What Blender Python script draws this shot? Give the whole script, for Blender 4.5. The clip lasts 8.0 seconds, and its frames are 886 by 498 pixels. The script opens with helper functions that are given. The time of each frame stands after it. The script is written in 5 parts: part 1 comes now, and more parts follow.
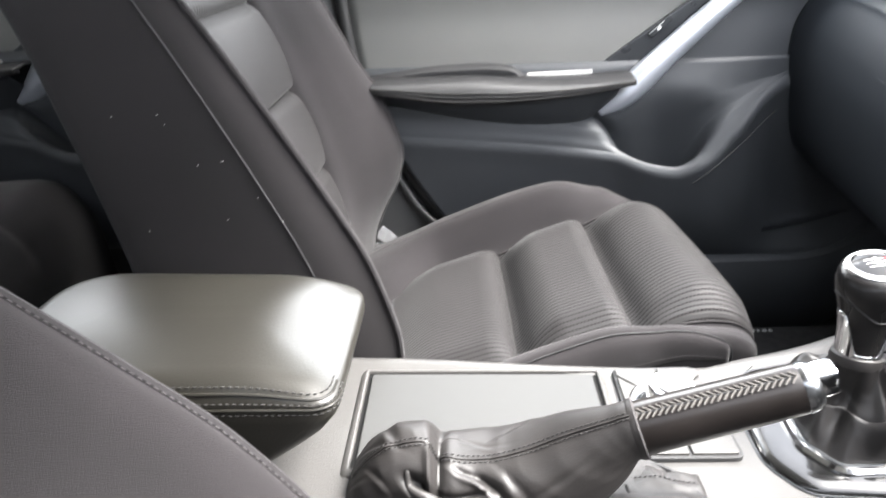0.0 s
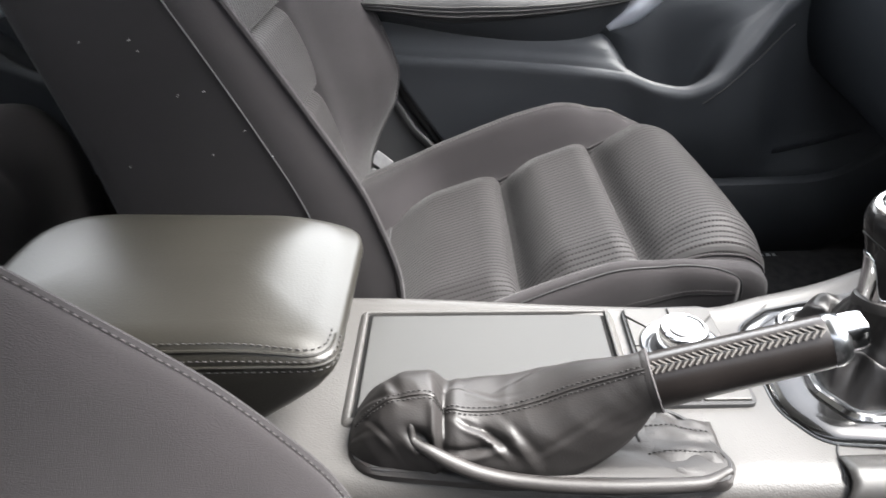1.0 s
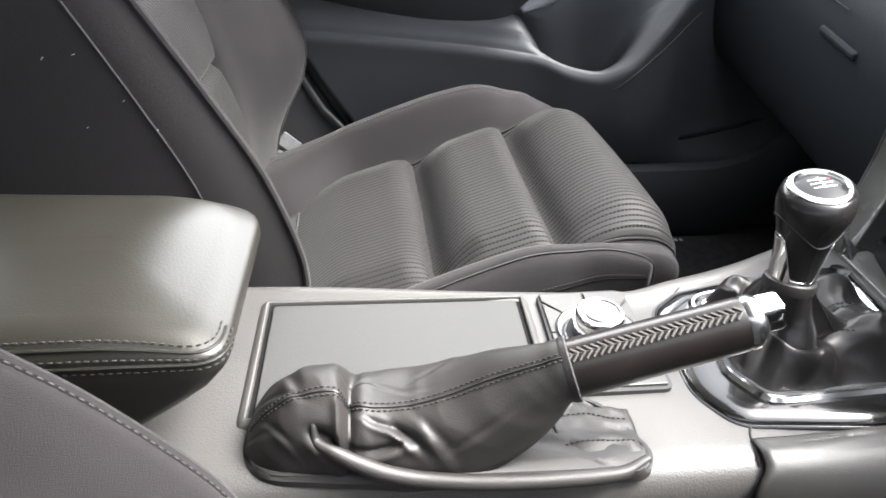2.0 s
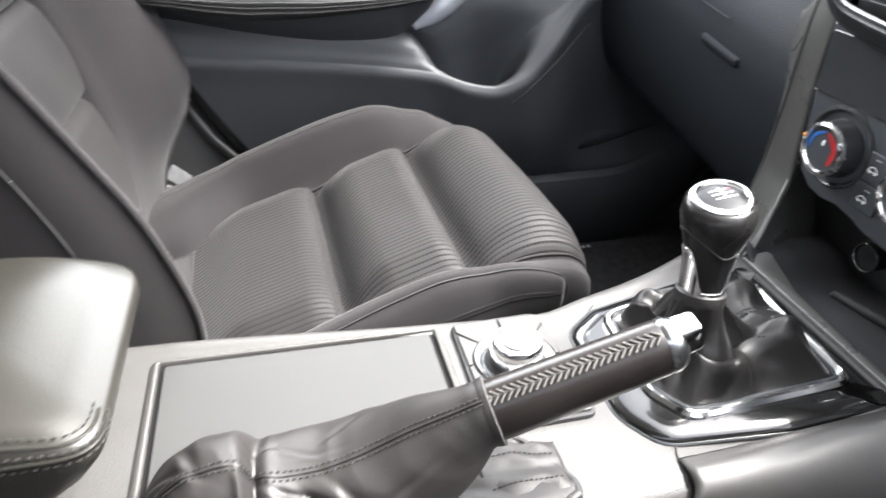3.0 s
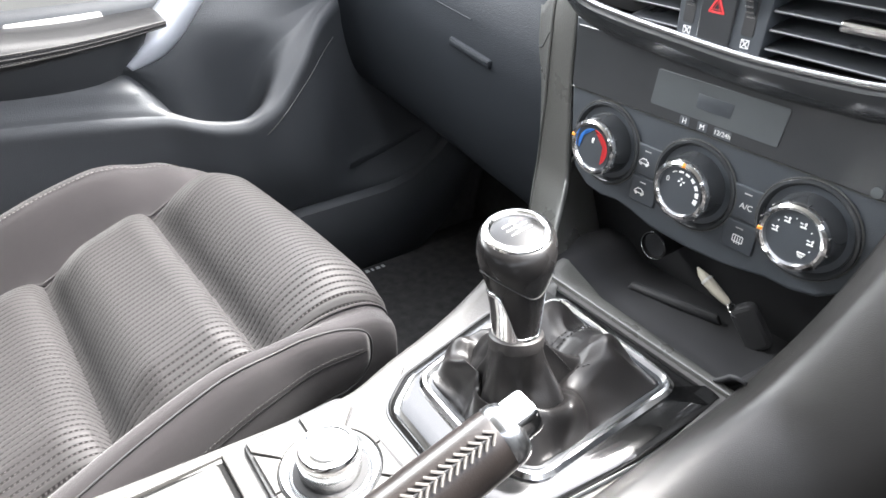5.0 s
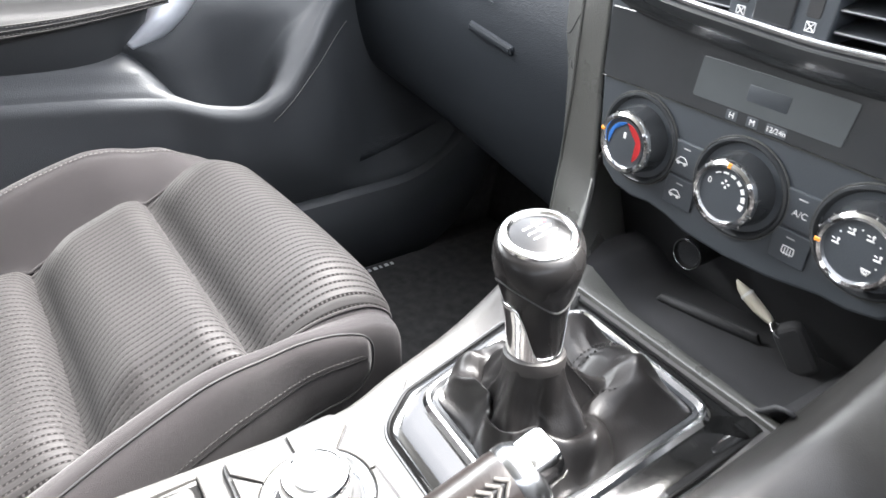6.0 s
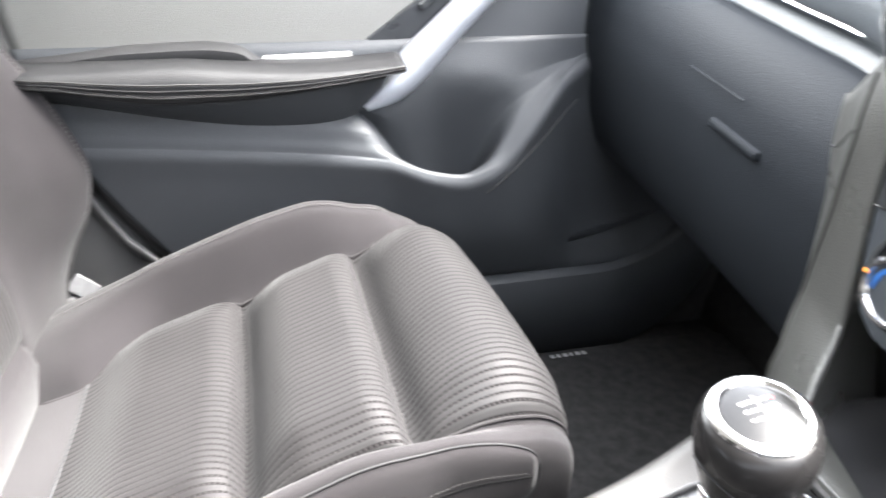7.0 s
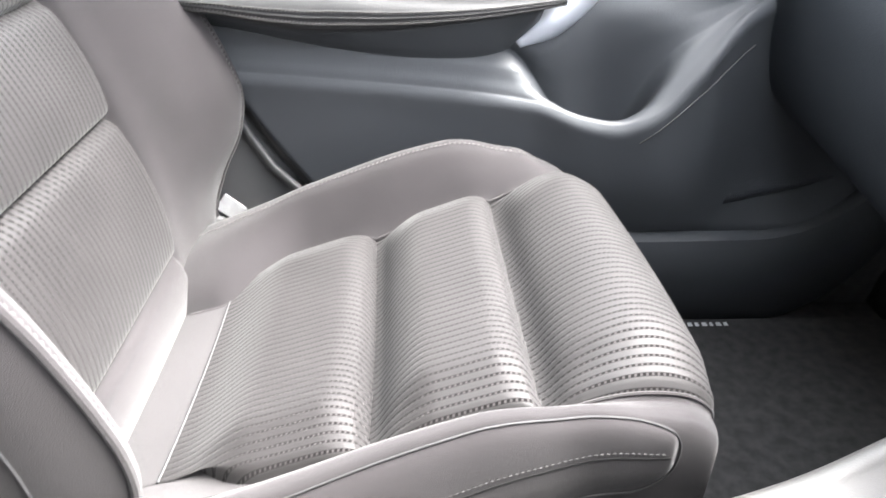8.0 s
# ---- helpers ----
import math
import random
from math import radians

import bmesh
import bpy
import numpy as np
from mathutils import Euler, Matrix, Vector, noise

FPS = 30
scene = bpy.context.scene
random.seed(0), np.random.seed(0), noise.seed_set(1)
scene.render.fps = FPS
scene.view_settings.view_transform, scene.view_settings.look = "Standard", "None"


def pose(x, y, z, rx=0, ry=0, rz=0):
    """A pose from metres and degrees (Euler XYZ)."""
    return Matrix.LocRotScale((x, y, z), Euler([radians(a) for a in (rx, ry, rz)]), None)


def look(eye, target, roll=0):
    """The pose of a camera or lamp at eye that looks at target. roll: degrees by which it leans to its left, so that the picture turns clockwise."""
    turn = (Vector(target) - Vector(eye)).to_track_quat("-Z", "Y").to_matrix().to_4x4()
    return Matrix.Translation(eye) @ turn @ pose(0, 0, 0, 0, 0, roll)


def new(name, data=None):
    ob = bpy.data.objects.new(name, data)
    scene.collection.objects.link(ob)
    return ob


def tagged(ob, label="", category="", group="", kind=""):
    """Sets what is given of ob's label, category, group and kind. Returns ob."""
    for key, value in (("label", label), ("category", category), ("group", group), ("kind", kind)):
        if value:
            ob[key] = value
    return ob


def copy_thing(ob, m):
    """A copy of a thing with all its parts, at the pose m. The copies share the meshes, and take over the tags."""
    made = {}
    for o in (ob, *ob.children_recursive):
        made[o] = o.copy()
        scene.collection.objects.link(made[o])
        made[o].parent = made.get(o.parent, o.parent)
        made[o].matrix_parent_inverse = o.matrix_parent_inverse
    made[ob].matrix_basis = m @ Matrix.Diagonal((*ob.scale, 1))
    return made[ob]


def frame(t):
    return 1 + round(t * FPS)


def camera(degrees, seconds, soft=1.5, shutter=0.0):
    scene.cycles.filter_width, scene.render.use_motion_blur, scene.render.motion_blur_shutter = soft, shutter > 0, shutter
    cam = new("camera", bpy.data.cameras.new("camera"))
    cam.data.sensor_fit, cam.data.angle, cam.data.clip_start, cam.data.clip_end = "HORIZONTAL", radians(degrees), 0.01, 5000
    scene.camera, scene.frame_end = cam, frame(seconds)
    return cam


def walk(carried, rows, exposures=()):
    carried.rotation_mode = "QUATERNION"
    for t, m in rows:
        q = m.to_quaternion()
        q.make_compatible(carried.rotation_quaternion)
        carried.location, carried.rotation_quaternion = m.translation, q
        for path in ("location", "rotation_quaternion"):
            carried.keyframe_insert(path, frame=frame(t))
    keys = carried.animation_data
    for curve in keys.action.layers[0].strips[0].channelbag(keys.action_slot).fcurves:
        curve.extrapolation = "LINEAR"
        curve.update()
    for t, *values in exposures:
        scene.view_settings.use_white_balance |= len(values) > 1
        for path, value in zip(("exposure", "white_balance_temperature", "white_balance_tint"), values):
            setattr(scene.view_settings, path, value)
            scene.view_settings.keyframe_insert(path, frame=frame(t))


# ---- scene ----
cam = camera(67.0, 8.0, shutter=0.5)
PATH = [
    (0, (-0.279, -0.465, 0.785), (-0.362, 1.337, -0.079), -2.4),
    (0.5, (-0.292, -0.438, 0.799), (-0.422, 1.26, -0.251), -3.0),
    (1, (-0.286, -0.424, 0.787), (-0.36, 1.253, -0.3), -2.7),
    (1.5, (-0.283, -0.407, 0.77), (-0.213, 1.247, -0.352), -0.1),
    (3, (-0.269, -0.362, 0.761), (0.162, 1.266, -0.318), 2.0),
    (3.5, (-0.259, -0.327, 0.775), (0.421, 1.24, -0.265), 1.7),
    (4, (-0.242, -0.308, 0.78), (0.626, 1.177, -0.24), 1.2),
    (4.5, (-0.229, -0.291, 0.773), (0.751, 1.1, -0.278), 0.0),
    (6, (-0.19, -0.234, 0.73), (0.754, 1.166, -0.341), 1.4),
    (6.5, (-0.169, -0.211, 0.732), (0.538, 1.362, -0.28), 0.2),
    (7, (-0.158, -0.186, 0.737), (0.265, 1.532, -0.195), 1.0),
    (7.5, (-0.157, -0.166, 0.728), (-0.039, 1.574, -0.251), -1.7),
    (8, (-0.170, -0.152, 0.725), (-0.120, 1.528, -0.361), 0.1),
]
walk(cam, [(t, look(eye, target, roll)) for t, eye, target, roll in PATH],
     exposures=[(0.0, 3.6), (0.5, 3.4), (1.0, 3.25), (1.5, 3.2), (3.0, 3.52), (3.5, 3.7), (4.5, 4.17), (6.0, 4.2), (7.0, 4.35), (8.0, 4.6)])

# ---------------------------------------------------------------- world, sun, exposure
world = bpy.data.worlds.new("sky")
scene.world = world
world.use_nodes = True
wn, wl = world.node_tree.nodes, world.node_tree.links
sky = wn.new("ShaderNodeTexSky")
sky.sky_type, sky.sun_disc = "NISHITA", False
sky.sun_elevation, sky.sun_rotation = radians(56.5), radians(91)
sky.air_density, sky.dust_density = 1.0, 4.0
wn["Background"].inputs["Strength"].default_value = 0.15
cloud = wn.new("ShaderNodeHueSaturation")
cloud.inputs["Saturation"].default_value = 0.3
wl.new(sky.outputs["Color"], cloud.inputs["Color"])
wl.new(cloud.outputs["Color"], wn["Background"].inputs["Color"])
sun = new("sun", bpy.data.lights.new("sun", "SUN"))
sun.data.energy, sun.data.angle, sun.data.color = 2.5, radians(26), (1.0, 0.98, 0.95)
sun.matrix_world = look((1.22, -0.02, 1.84), (0, 0, 0))
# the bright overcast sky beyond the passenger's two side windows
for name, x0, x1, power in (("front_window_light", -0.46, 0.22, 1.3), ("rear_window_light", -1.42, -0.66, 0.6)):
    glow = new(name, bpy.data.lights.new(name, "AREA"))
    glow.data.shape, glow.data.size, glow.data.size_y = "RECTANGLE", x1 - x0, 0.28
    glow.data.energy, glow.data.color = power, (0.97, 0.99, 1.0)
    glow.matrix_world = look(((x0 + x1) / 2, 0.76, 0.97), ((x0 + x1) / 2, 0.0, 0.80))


# ---------------------------------------------------------------- materials
def material(name, color, rough=0.5, metal=0.0, vary=0.15, scale=30.0, bump=0.15, bump_scale=900.0, coat=0.0, sheen=0.0, spec=0.5):
    """A surface with soft blotches of colour, a fine grain in relief and uneven gloss."""
    m = bpy.data.materials.new(name)
    m.use_nodes = True
    n, l = m.node_tree.nodes, m.node_tree.links
    b = n["Principled BSDF"]
    pos = n.new("ShaderNodeTexCoord")
    big = n.new("ShaderNodeTexNoise")
    big.inputs["Scale"].default_value, big.inputs["Detail"].default_value = scale, 5
    l.new(pos.outputs["Object"], big.inputs["Vector"])
    ramp = n.new("ShaderNodeMapRange")
    ramp.inputs["From Min"].default_value, ramp.inputs["From Max"].default_value = 0.3, 0.7
    ramp.inputs["To Min"].default_value, ramp.inputs["To Max"].default_value = 1 - vary, 1 + vary
    l.new(big.outputs["Fac"], ramp.inputs["Value"])
    mul = n.new("ShaderNodeVectorMath")
    mul.operation = "SCALE"
    mul.inputs[0].default_value = color
    l.new(ramp.outputs["Result"], mul.inputs["Scale"])
    l.new(mul.outputs["Vector"], b.inputs["Base Color"])
    gloss = n.new("ShaderNodeMapRange")
    gloss.inputs["To Min"].default_value, gloss.inputs["To Max"].default_value = max(rough - 0.06 * (1 - metal), 0.02), min(rough + 0.08 * (1 - metal) + 0.01, 1.0)
    l.new(big.outputs["Fac"], gloss.inputs["Value"])
    l.new(gloss.outputs["Result"], b.inputs["Roughness"])
    b.inputs["Metallic"].default_value = metal
    b.inputs["Coat Weight"].default_value = coat
    b.inputs["Sheen Weight"].default_value = sheen
    b.inputs["Specular IOR Level"].default_value = spec
    if bump:
        grain = n.new("ShaderNodeTexVoronoi")
        grain.inputs["Scale"].default_value = bump_scale
        l.new(pos.outputs["Object"], grain.inputs["Vector"])
        rel = n.new("ShaderNodeBump")
        rel.inputs["Strength"].default_value, rel.inputs["Distance"].default_value = bump, 0.0006
        l.new(grain.outputs["Distance"], rel.inputs["Height"])
        l.new(rel.outputs["Normal"], b.inputs["Normal"])
    return m


def ribbed_cloth(name, across, along):
    """Dark satin cloth with rows of short matt dashes beside fine furrows, whose shade is painted into the colour;
    across and along are the axes (0 x, 1 y, 2 z) of the rows' spacing and run.
    """
    m = material(name, (0.0084, 0.0075, 0.0077), 0.60, vary=0.18, scale=14, bump=0, sheen=0.05, spec=0.38)
    n, l = m.node_tree.nodes, m.node_tree.links
    b = n["Principled BSDF"]
    base = b.inputs["Base Color"].links[0].from_socket
    gloss = b.inputs["Roughness"].links[0].from_socket
    pos = n.new("ShaderNodeTexCoord")
    sep = n.new("ShaderNodeSeparateXYZ")
    l.new(pos.outputs["Object"], sep.inputs[0])

    def maths(op, a, c=0.0):
        o = n.new("ShaderNodeMath")
        o.operation = op
        for k, v in enumerate((a, c)):
            if isinstance(v, (int, float)):
                o.inputs[k].default_value = v
            else:
                l.new(v, o.inputs[k])
        return o.outputs[0]

    def bump_at(value, centre, half, soft):
        o = n.new("ShaderNodeMapRange")
        o.interpolation_type = "SMOOTHSTEP"
        o.inputs["From Min"].default_value, o.inputs["From Max"].default_value = half + soft, half
        l.new(maths("ABSOLUTE", maths("SUBTRACT", value, centre)), o.inputs["Value"])
        return o.outputs[0]

    def blend(fac, a, c):
        o = n.new("ShaderNodeMix")
        o.data_type = "RGBA"
        l.new(fac, o.inputs["Factor"])
        l.new(a, o.inputs["A"])
        o.inputs["B"].default_value = (*c, 1)
        return o.outputs["Result"]

    row = maths("DIVIDE", sep.outputs[across], 0.0078)
    odd = maths("MULTIPLY", maths("MODULO", maths("FLOOR", row), 2.0), 0.5)
    dash = maths("FRACT", maths("ADD", maths("DIVIDE", sep.outputs[along], 0.0044), odd))
    rowf = maths("FRACT", row)
    line = bump_at(rowf, 0.5, 0.075, 0.05)
    mark = maths("MULTIPLY", line, bump_at(dash, 0.28, 0.17, 0.07))
    furrow = maths("MULTIPLY", line, bump_at(dash, 0.76, 0.17, 0.07))
    groove = bump_at(rowf, 0.5, 0.10, 0.10)
    # painted shade: colour darkens in the grooves and between the dashes
    shaded = blend(maths("ADD", maths("MULTIPLY", groove, 0.4), maths("MULTIPLY", furrow, 0.25)), base, (0.0016, 0.0015, 0.0016))
    l.new(blend(mark, shaded, (0.029, 0.0268, 0.0272)), b.inputs["Base Color"])
    matt = maths("MAXIMUM", mark, groove)
    l.new(maths("ADD", maths("MULTIPLY", matt, 0.3), gloss), b.inputs["Roughness"])
    l.new(maths("SUBTRACT", 0.30, maths("MULTIPLY", matt, 0.26)), b.inputs["Specular IOR Level"])
    weave = n.new("ShaderNodeTexNoise")
    weave.inputs["Scale"].default_value = 1500
    l.new(pos.outputs["Object"], weave.inputs["Vector"])
    swell = bump_at(rowf, 0.0, 0.05, 0.4)
    high = maths("ADD", maths("SUBTRACT", maths("MULTIPLY", swell, 0.3), maths("MULTIPLY", maths("ADD", groove, furrow), 0.3)), maths("MULTIPLY", weave.outputs["Fac"], 0.4))
    rel = n.new("ShaderNodeBump")
    rel.inputs["Strength"].default_value, rel.inputs["Distance"].default_value = 0.45, 0.0010
    l.new(high, rel.inputs["Height"])
    l.new(rel.outputs["Normal"], b.inputs["Normal"])
    return m


def dotted_plastic(name):
    """Black plastic with the fine round holes of a loudspeaker grille."""
    m = material(name, (0.037, 0.040, 0.044), 0.5, vary=0.06, scale=10, bump=0.35, bump_scale=800, spec=0.38)
    n, l = m.node_tree.nodes, m.node_tree.links
    pos = n.new("ShaderNodeTexCoord")
    holes = n.new("ShaderNodeTexVoronoi")
    holes.inputs["Scale"].default_value, holes.inputs["Randomness"].default_value = 260, 0.0
    l.new(pos.outputs["Object"], holes.inputs["Vector"])
    sep = n.new("ShaderNodeSeparateXYZ")
    l.new(pos.outputs["Object"], sep.inputs[0])
    edge = n.new("ShaderNodeMapRange")
    edge.inputs["From Min"].default_value, edge.inputs["From Max"].default_value = 0.12, 0.19
    l.new(sep.outputs["X"], edge.inputs["Value"])
    depth = n.new("ShaderNodeMath")
    depth.operation = "MULTIPLY"
    l.new(holes.outputs["Distance"], depth.inputs[0])
    l.new(edge.outputs["Result"], depth.inputs[1])
    rel = n.new("ShaderNodeBump")
    rel.inputs["Strength"].default_value, rel.inputs["Distance"].default_value = 0.5, 0.0016
    l.new(depth.outputs[0], rel.inputs["Height"])
    b = n["Principled BSDF"]
    l.new(b.inputs["Normal"].links[0].from_socket, rel.inputs["Normal"])
    l.new(rel.outputs["Normal"], b.inputs["Normal"])
    return m


CLOTH = material("plain_seat_cloth", (0.0148, 0.0133, 0.0142), 0.9, vary=0.14, scale=9, bump=0.5, bump_scale=1600, sheen=0.10, spec=0.2)
CLOTH_DARK = material("seat_side_cloth", (0.0185, 0.0168, 0.0176), 0.9, vary=0.14, scale=7, bump=0.5, bump_scale=1600, sheen=0.08, spec=0.2)
SEAT_RIB = ribbed_cloth("ribbed_cushion_cloth", 1, 0)
BACK_RIB = ribbed_cloth("ribbed_backrest_cloth", 1, 2)
THREAD = material("grey_thread", (0.085, 0.08, 0.079), 0.8, bump=0)
THREAD_GREY = material("dim_grey_thread", (0.065, 0.06, 0.06), 0.8, bump=0)
THREAD_DIM = material("dull_seat_thread", (0.034, 0.031, 0.032), 0.85, bump=0)
THREAD_DARK = material("dark_thread", (0.016, 0.015, 0.015), 0.8, bump=0)
THREAD_PALE = material("pale_thread", (0.058, 0.054, 0.050), 0.75, bump=0)
CONSOLE = material("console_plastic", (0.046, 0.0445, 0.0428), 0.44, vary=0.05, scale=18, bump=0.25, bump_scale=700, spec=0.42)
LID = material("lid_plastic", (0.026, 0.026, 0.0252), 0.52, vary=0.05, scale=12, bump=0.14, bump_scale=900, spec=0.36)
VINYL = material("armrest_vinyl", (0.0160, 0.0150, 0.0125), 0.37, vary=0.14, scale=9, bump=0.10, bump_scale=620, coat=0.0, spec=0.42)
LEATHER = material("black_leather", (0.0165, 0.0150, 0.0146), 0.50, vary=0.22, scale=25, bump=0.14, bump_scale=900, spec=0.42)
GAITER = material("gaiter_leather", (0.0095, 0.0088, 0.0088), 0.40, vary=0.25, scale=25, bump=0.12, bump_scale=900, spec=0.34)
KNOB = material("smooth_black_knob", (0.010, 0.0095, 0.0095), 0.24, vary=0.2, scale=40, bump=0.03, bump_scale=900, coat=0.02, spec=0.22)
GRIP = material("grip_leather", (0.0105, 0.0085, 0.0078), 0.30, vary=0.3, scale=30, bump=0.08, bump_scale=1000, spec=0.45)
DOOR = material("door_plastic", (0.037, 0.040, 0.044), 0.5, vary=0.06, scale=10, bump=0.35, bump_scale=800, spec=0.38)
DOOR_UPPER = material("door_upper_trim", (0.105, 0.105, 0.10), 0.6, vary=0.05, scale=6, bump=0.4, bump_scale=800)
PAD = material("door_armrest_vinyl", (0.013, 0.013, 0.0137), 0.46, vary=0.08, scale=9, bump=0.3, bump_scale=650, spec=0.35)
GRILLE = dotted_plastic("speaker_grille_plastic")
DASH = material("dash_plastic", (0.057, 0.064, 0.071), 0.45, vary=0.08, scale=10, bump=0.4, bump_scale=700)
GLOVE = material("glovebox_plastic", (0.014, 0.0165, 0.020), 0.58, vary=0.08, scale=10, bump=0.4, bump_scale=700, spec=0.18)
STACK = material("stack_side_plastic", (0.060, 0.060, 0.056), 0.27, vary=0.06, scale=12, bump=0.35, bump_scale=700)
FLANK = material("grained_knee_panel", (0.0175, 0.0166, 0.0155), 0.40, vary=0.14, scale=12, bump=0.22, bump_scale=1900, spec=0.5)
FASCIA = material("matt_black_fascia", (0.044, 0.050, 0.057), 0.38, vary=0.08, scale=15, bump=0.15)
PIANO = material("piano_black", (0.006, 0.006, 0.006), 0.13, vary=0.05, bump=0, coat=0.5)
CAP = material("black_knob_cap", (0.007, 0.007, 0.007), 0.16, vary=0.05, bump=0, spec=0.3)
GLOSS = material("gloss_black_plastic", (0.032, 0.034, 0.036), 0.2, vary=0.05, bump=0)
SCREEN = material("unlit_display", (0.070, 0.077, 0.080), 0.22, vary=0.06, scale=20, bump=0)
CHROME = material("chrome", (0.80, 0.80, 0.80), 0.10, metal=1.0, vary=0.04, bump=0)
SATIN = material("satin_silver", (0.42, 0.43, 0.44), 0.24, metal=1.0, vary=0.04, scale=40, bump=0.05)
SATIN_DIM = material("brushed_grey_metal", (0.16, 0.16, 0.16), 0.38, metal=0.8, vary=0.06, scale=60, bump=0.05)
SILVER_PAINT = material("silver_trim_paint", (0.55, 0.58, 0.64), 0.33, metal=0.6, vary=0.05, scale=30, bump=0.05)
SLAT = material("vent_slat_plastic", (0.028, 0.03, 0.033), 0.28, vary=0.1, bump=0)
# lighter than the slats: the highlight on their front edges, put into the colour
SLAT_GLINT = material("vent_slat_glint", (0.20, 0.203, 0.207), 0.3, vary=0.1, bump=0)
STEEL = material("brushed_steel", (0.16, 0.16, 0.16), 0.42, metal=0.6, vary=0.2, scale=80, bump=0.1)
PALE = material("pale_grey_plastic", (0.52, 0.52, 0.50), 0.45, bump=0.1)
GAP = material("black_gap", (0.006, 0.006, 0.006), 0.9, bump=0, spec=0.1)
RUBBER = material("black_rubber", (0.016, 0.016, 0.017), 0.7, vary=0.2, bump=0.2)
CARPET = material("black_carpet", (0.028, 0.0275, 0.028), 0.97, vary=0.3, scale=60, bump=1.0, bump_scale=1100, sheen=0.02, spec=0.1)
HEADLINER = material("headliner", (0.42, 0.41, 0.38), 0.95, vary=0.05, bump=0.3)
PILLAR = material("pillar_trim", (0.05, 0.05, 0.05), 0.5, vary=0.06, bump=0.3)
PAINT = material("car_paint", (0.30, 0.31, 0.32), 0.3, metal=0.3, coat=0.6, bump=0)
ASPHALT = material("asphalt", (0.055, 0.055, 0.054), 0.9, vary=0.3, scale=6, bump=0.8, bump_scale=120)
WHITE_INK = material("white_marking", (0.75, 0.75, 0.74), 0.6, bump=0)
GREY_INK = material("grey_marking", (0.33, 0.33, 0.33), 0.6, bump=0)
RED_INK = material("red_marking", (0.62, 0.03, 0.035), 0.5, bump=0)
BLUE_INK = material("blue_marking", (0.03, 0.16, 0.50), 0.5, bump=0)
ORANGE = material("orange_pointer", (0.85, 0.30, 0.04), 0.5, bump=0)
IVORY = material("ivory_plastic", (0.40, 0.37, 0.30), 0.45, bump=0)
SEAL = material("door_seal_rubber", (0.012, 0.012, 0.012), 0.6, bump=0.1)


# ---------------------------------------------------------------- mesh helpers
def curve(*pts):
    """A smooth function through (a, b, ...) rows with no overshoot (monotone cubic)."""
    p = np.array(pts, float)
    x, y = p[:, 0], p[:, 1:]
    h = np.diff(x)[:, None]
    d = np.diff(y, axis=0) / h
    m = np.zeros_like(y)
    m[0], m[-1] = d[0], d[-1]
    same = d[:-1] * d[1:] > 0
    m[1:-1] = np.where(same, 2 * d[:-1] * d[1:] / np.where(same, d[:-1] + d[1:], 1), 0)

    def f(a):
        a = min(max(a, x[0]), x[-1])
        i = min(int(np.searchsorted(x, a, side="right")) - 1, len(x) - 2)
        w, s = h[i, 0], (a - x[i]) / h[i, 0]
        out = (2 * s**3 - 3 * s**2 + 1) * y[i] + (s**3 - 2 * s**2 + s) * w * m[i] + (3 * s**2 - 2 * s**3) * y[i + 1] + (s**3 - s**2) * w * m[i + 1]
        return float(out[0]) if len(out) == 1 else out

    return f


def step(a, lo, hi):
    t = min(max((a - lo) / (hi - lo), 0.0), 1.0)
    return t * t * (3 - 2 * t)


def finish(bm, sharp=38):
    bmesh.ops.recalc_face_normals(bm, faces=bm.faces)
    for fc in bm.faces:
        fc.smooth = True
    for e in bm.edges:
        if len(e.link_faces) == 2 and e.calc_face_angle(0) > radians(sharp):
            e.smooth = False
    return bm


def part(name, bm, mat, parent=None, label="", thick=0.0):
    """Links a bmesh as one mesh object in world coordinates, under a thing or a part."""
    me = bpy.data.meshes.new(name)
    finish(bm).to_mesh(me)
    bm.free()
    me.materials.append(mat)
    ob = new(name, me)
    if parent is not None:
        ob.parent = parent
        if parent.type == "EMPTY":
            ob.matrix_parent_inverse = Matrix.Translation(-parent.location)
    if thick:
        mod = ob.modifiers.new("thickness", "SOLIDIFY")
        mod.thickness, mod.offset = thick, -1
    if label:
        ob["label"] = label
    return ob


def thing(name, base, label, category, group="", kind=""):
    e = new(name)
    e.location = base
    e.empty_display_size = 0.05
    return tagged(e, label, category, group, kind)


def sheet(fn, us, vs, closed=False, bm=None):
    """A surface fn(u, v) -> place over two lists of parameters."""
    bm = bm or bmesh.new()
    rows = [[bm.verts.new(fn(u, v)) for v in vs] for u in us]
    nv = len(vs)
    for a, b in zip(rows, rows[1:]):
        for j in range(nv if closed else nv - 1):
            bm.faces.new((a[j], a[(j + 1) % nv], b[(j + 1) % nv], b[j]))
    return bm


def loft(rings, caps=True, around=False, bm=None):
    """Closed rings of equal length joined one to the next; around joins the last to the first."""
    bm = bm or bmesh.new()
    vs = [[bm.verts.new(p) for p in r] for r in rings]
    n = len(vs[0])
    pairs = list(zip(vs, vs[1:])) + ([(vs[-1], vs[0])] if around else [])
    for a, b in pairs:
        for j in range(n):
            bm.faces.new((a[j], a[(j + 1) % n], b[(j + 1) % n], b[j]))
    if caps and not around:
        for ring in (vs[0][::-1], vs[-1]):
            if n < 9:
                bm.faces.new(ring)
                continue
            hub = bm.verts.new(sum((v.co for v in ring), Vector()) / n)
            for j in range(n):
                bm.faces.new((ring[j], ring[(j + 1) % n], hub))
                bm.edges.get((ring[j], ring[(j + 1) % n])).smooth = False
    return bm


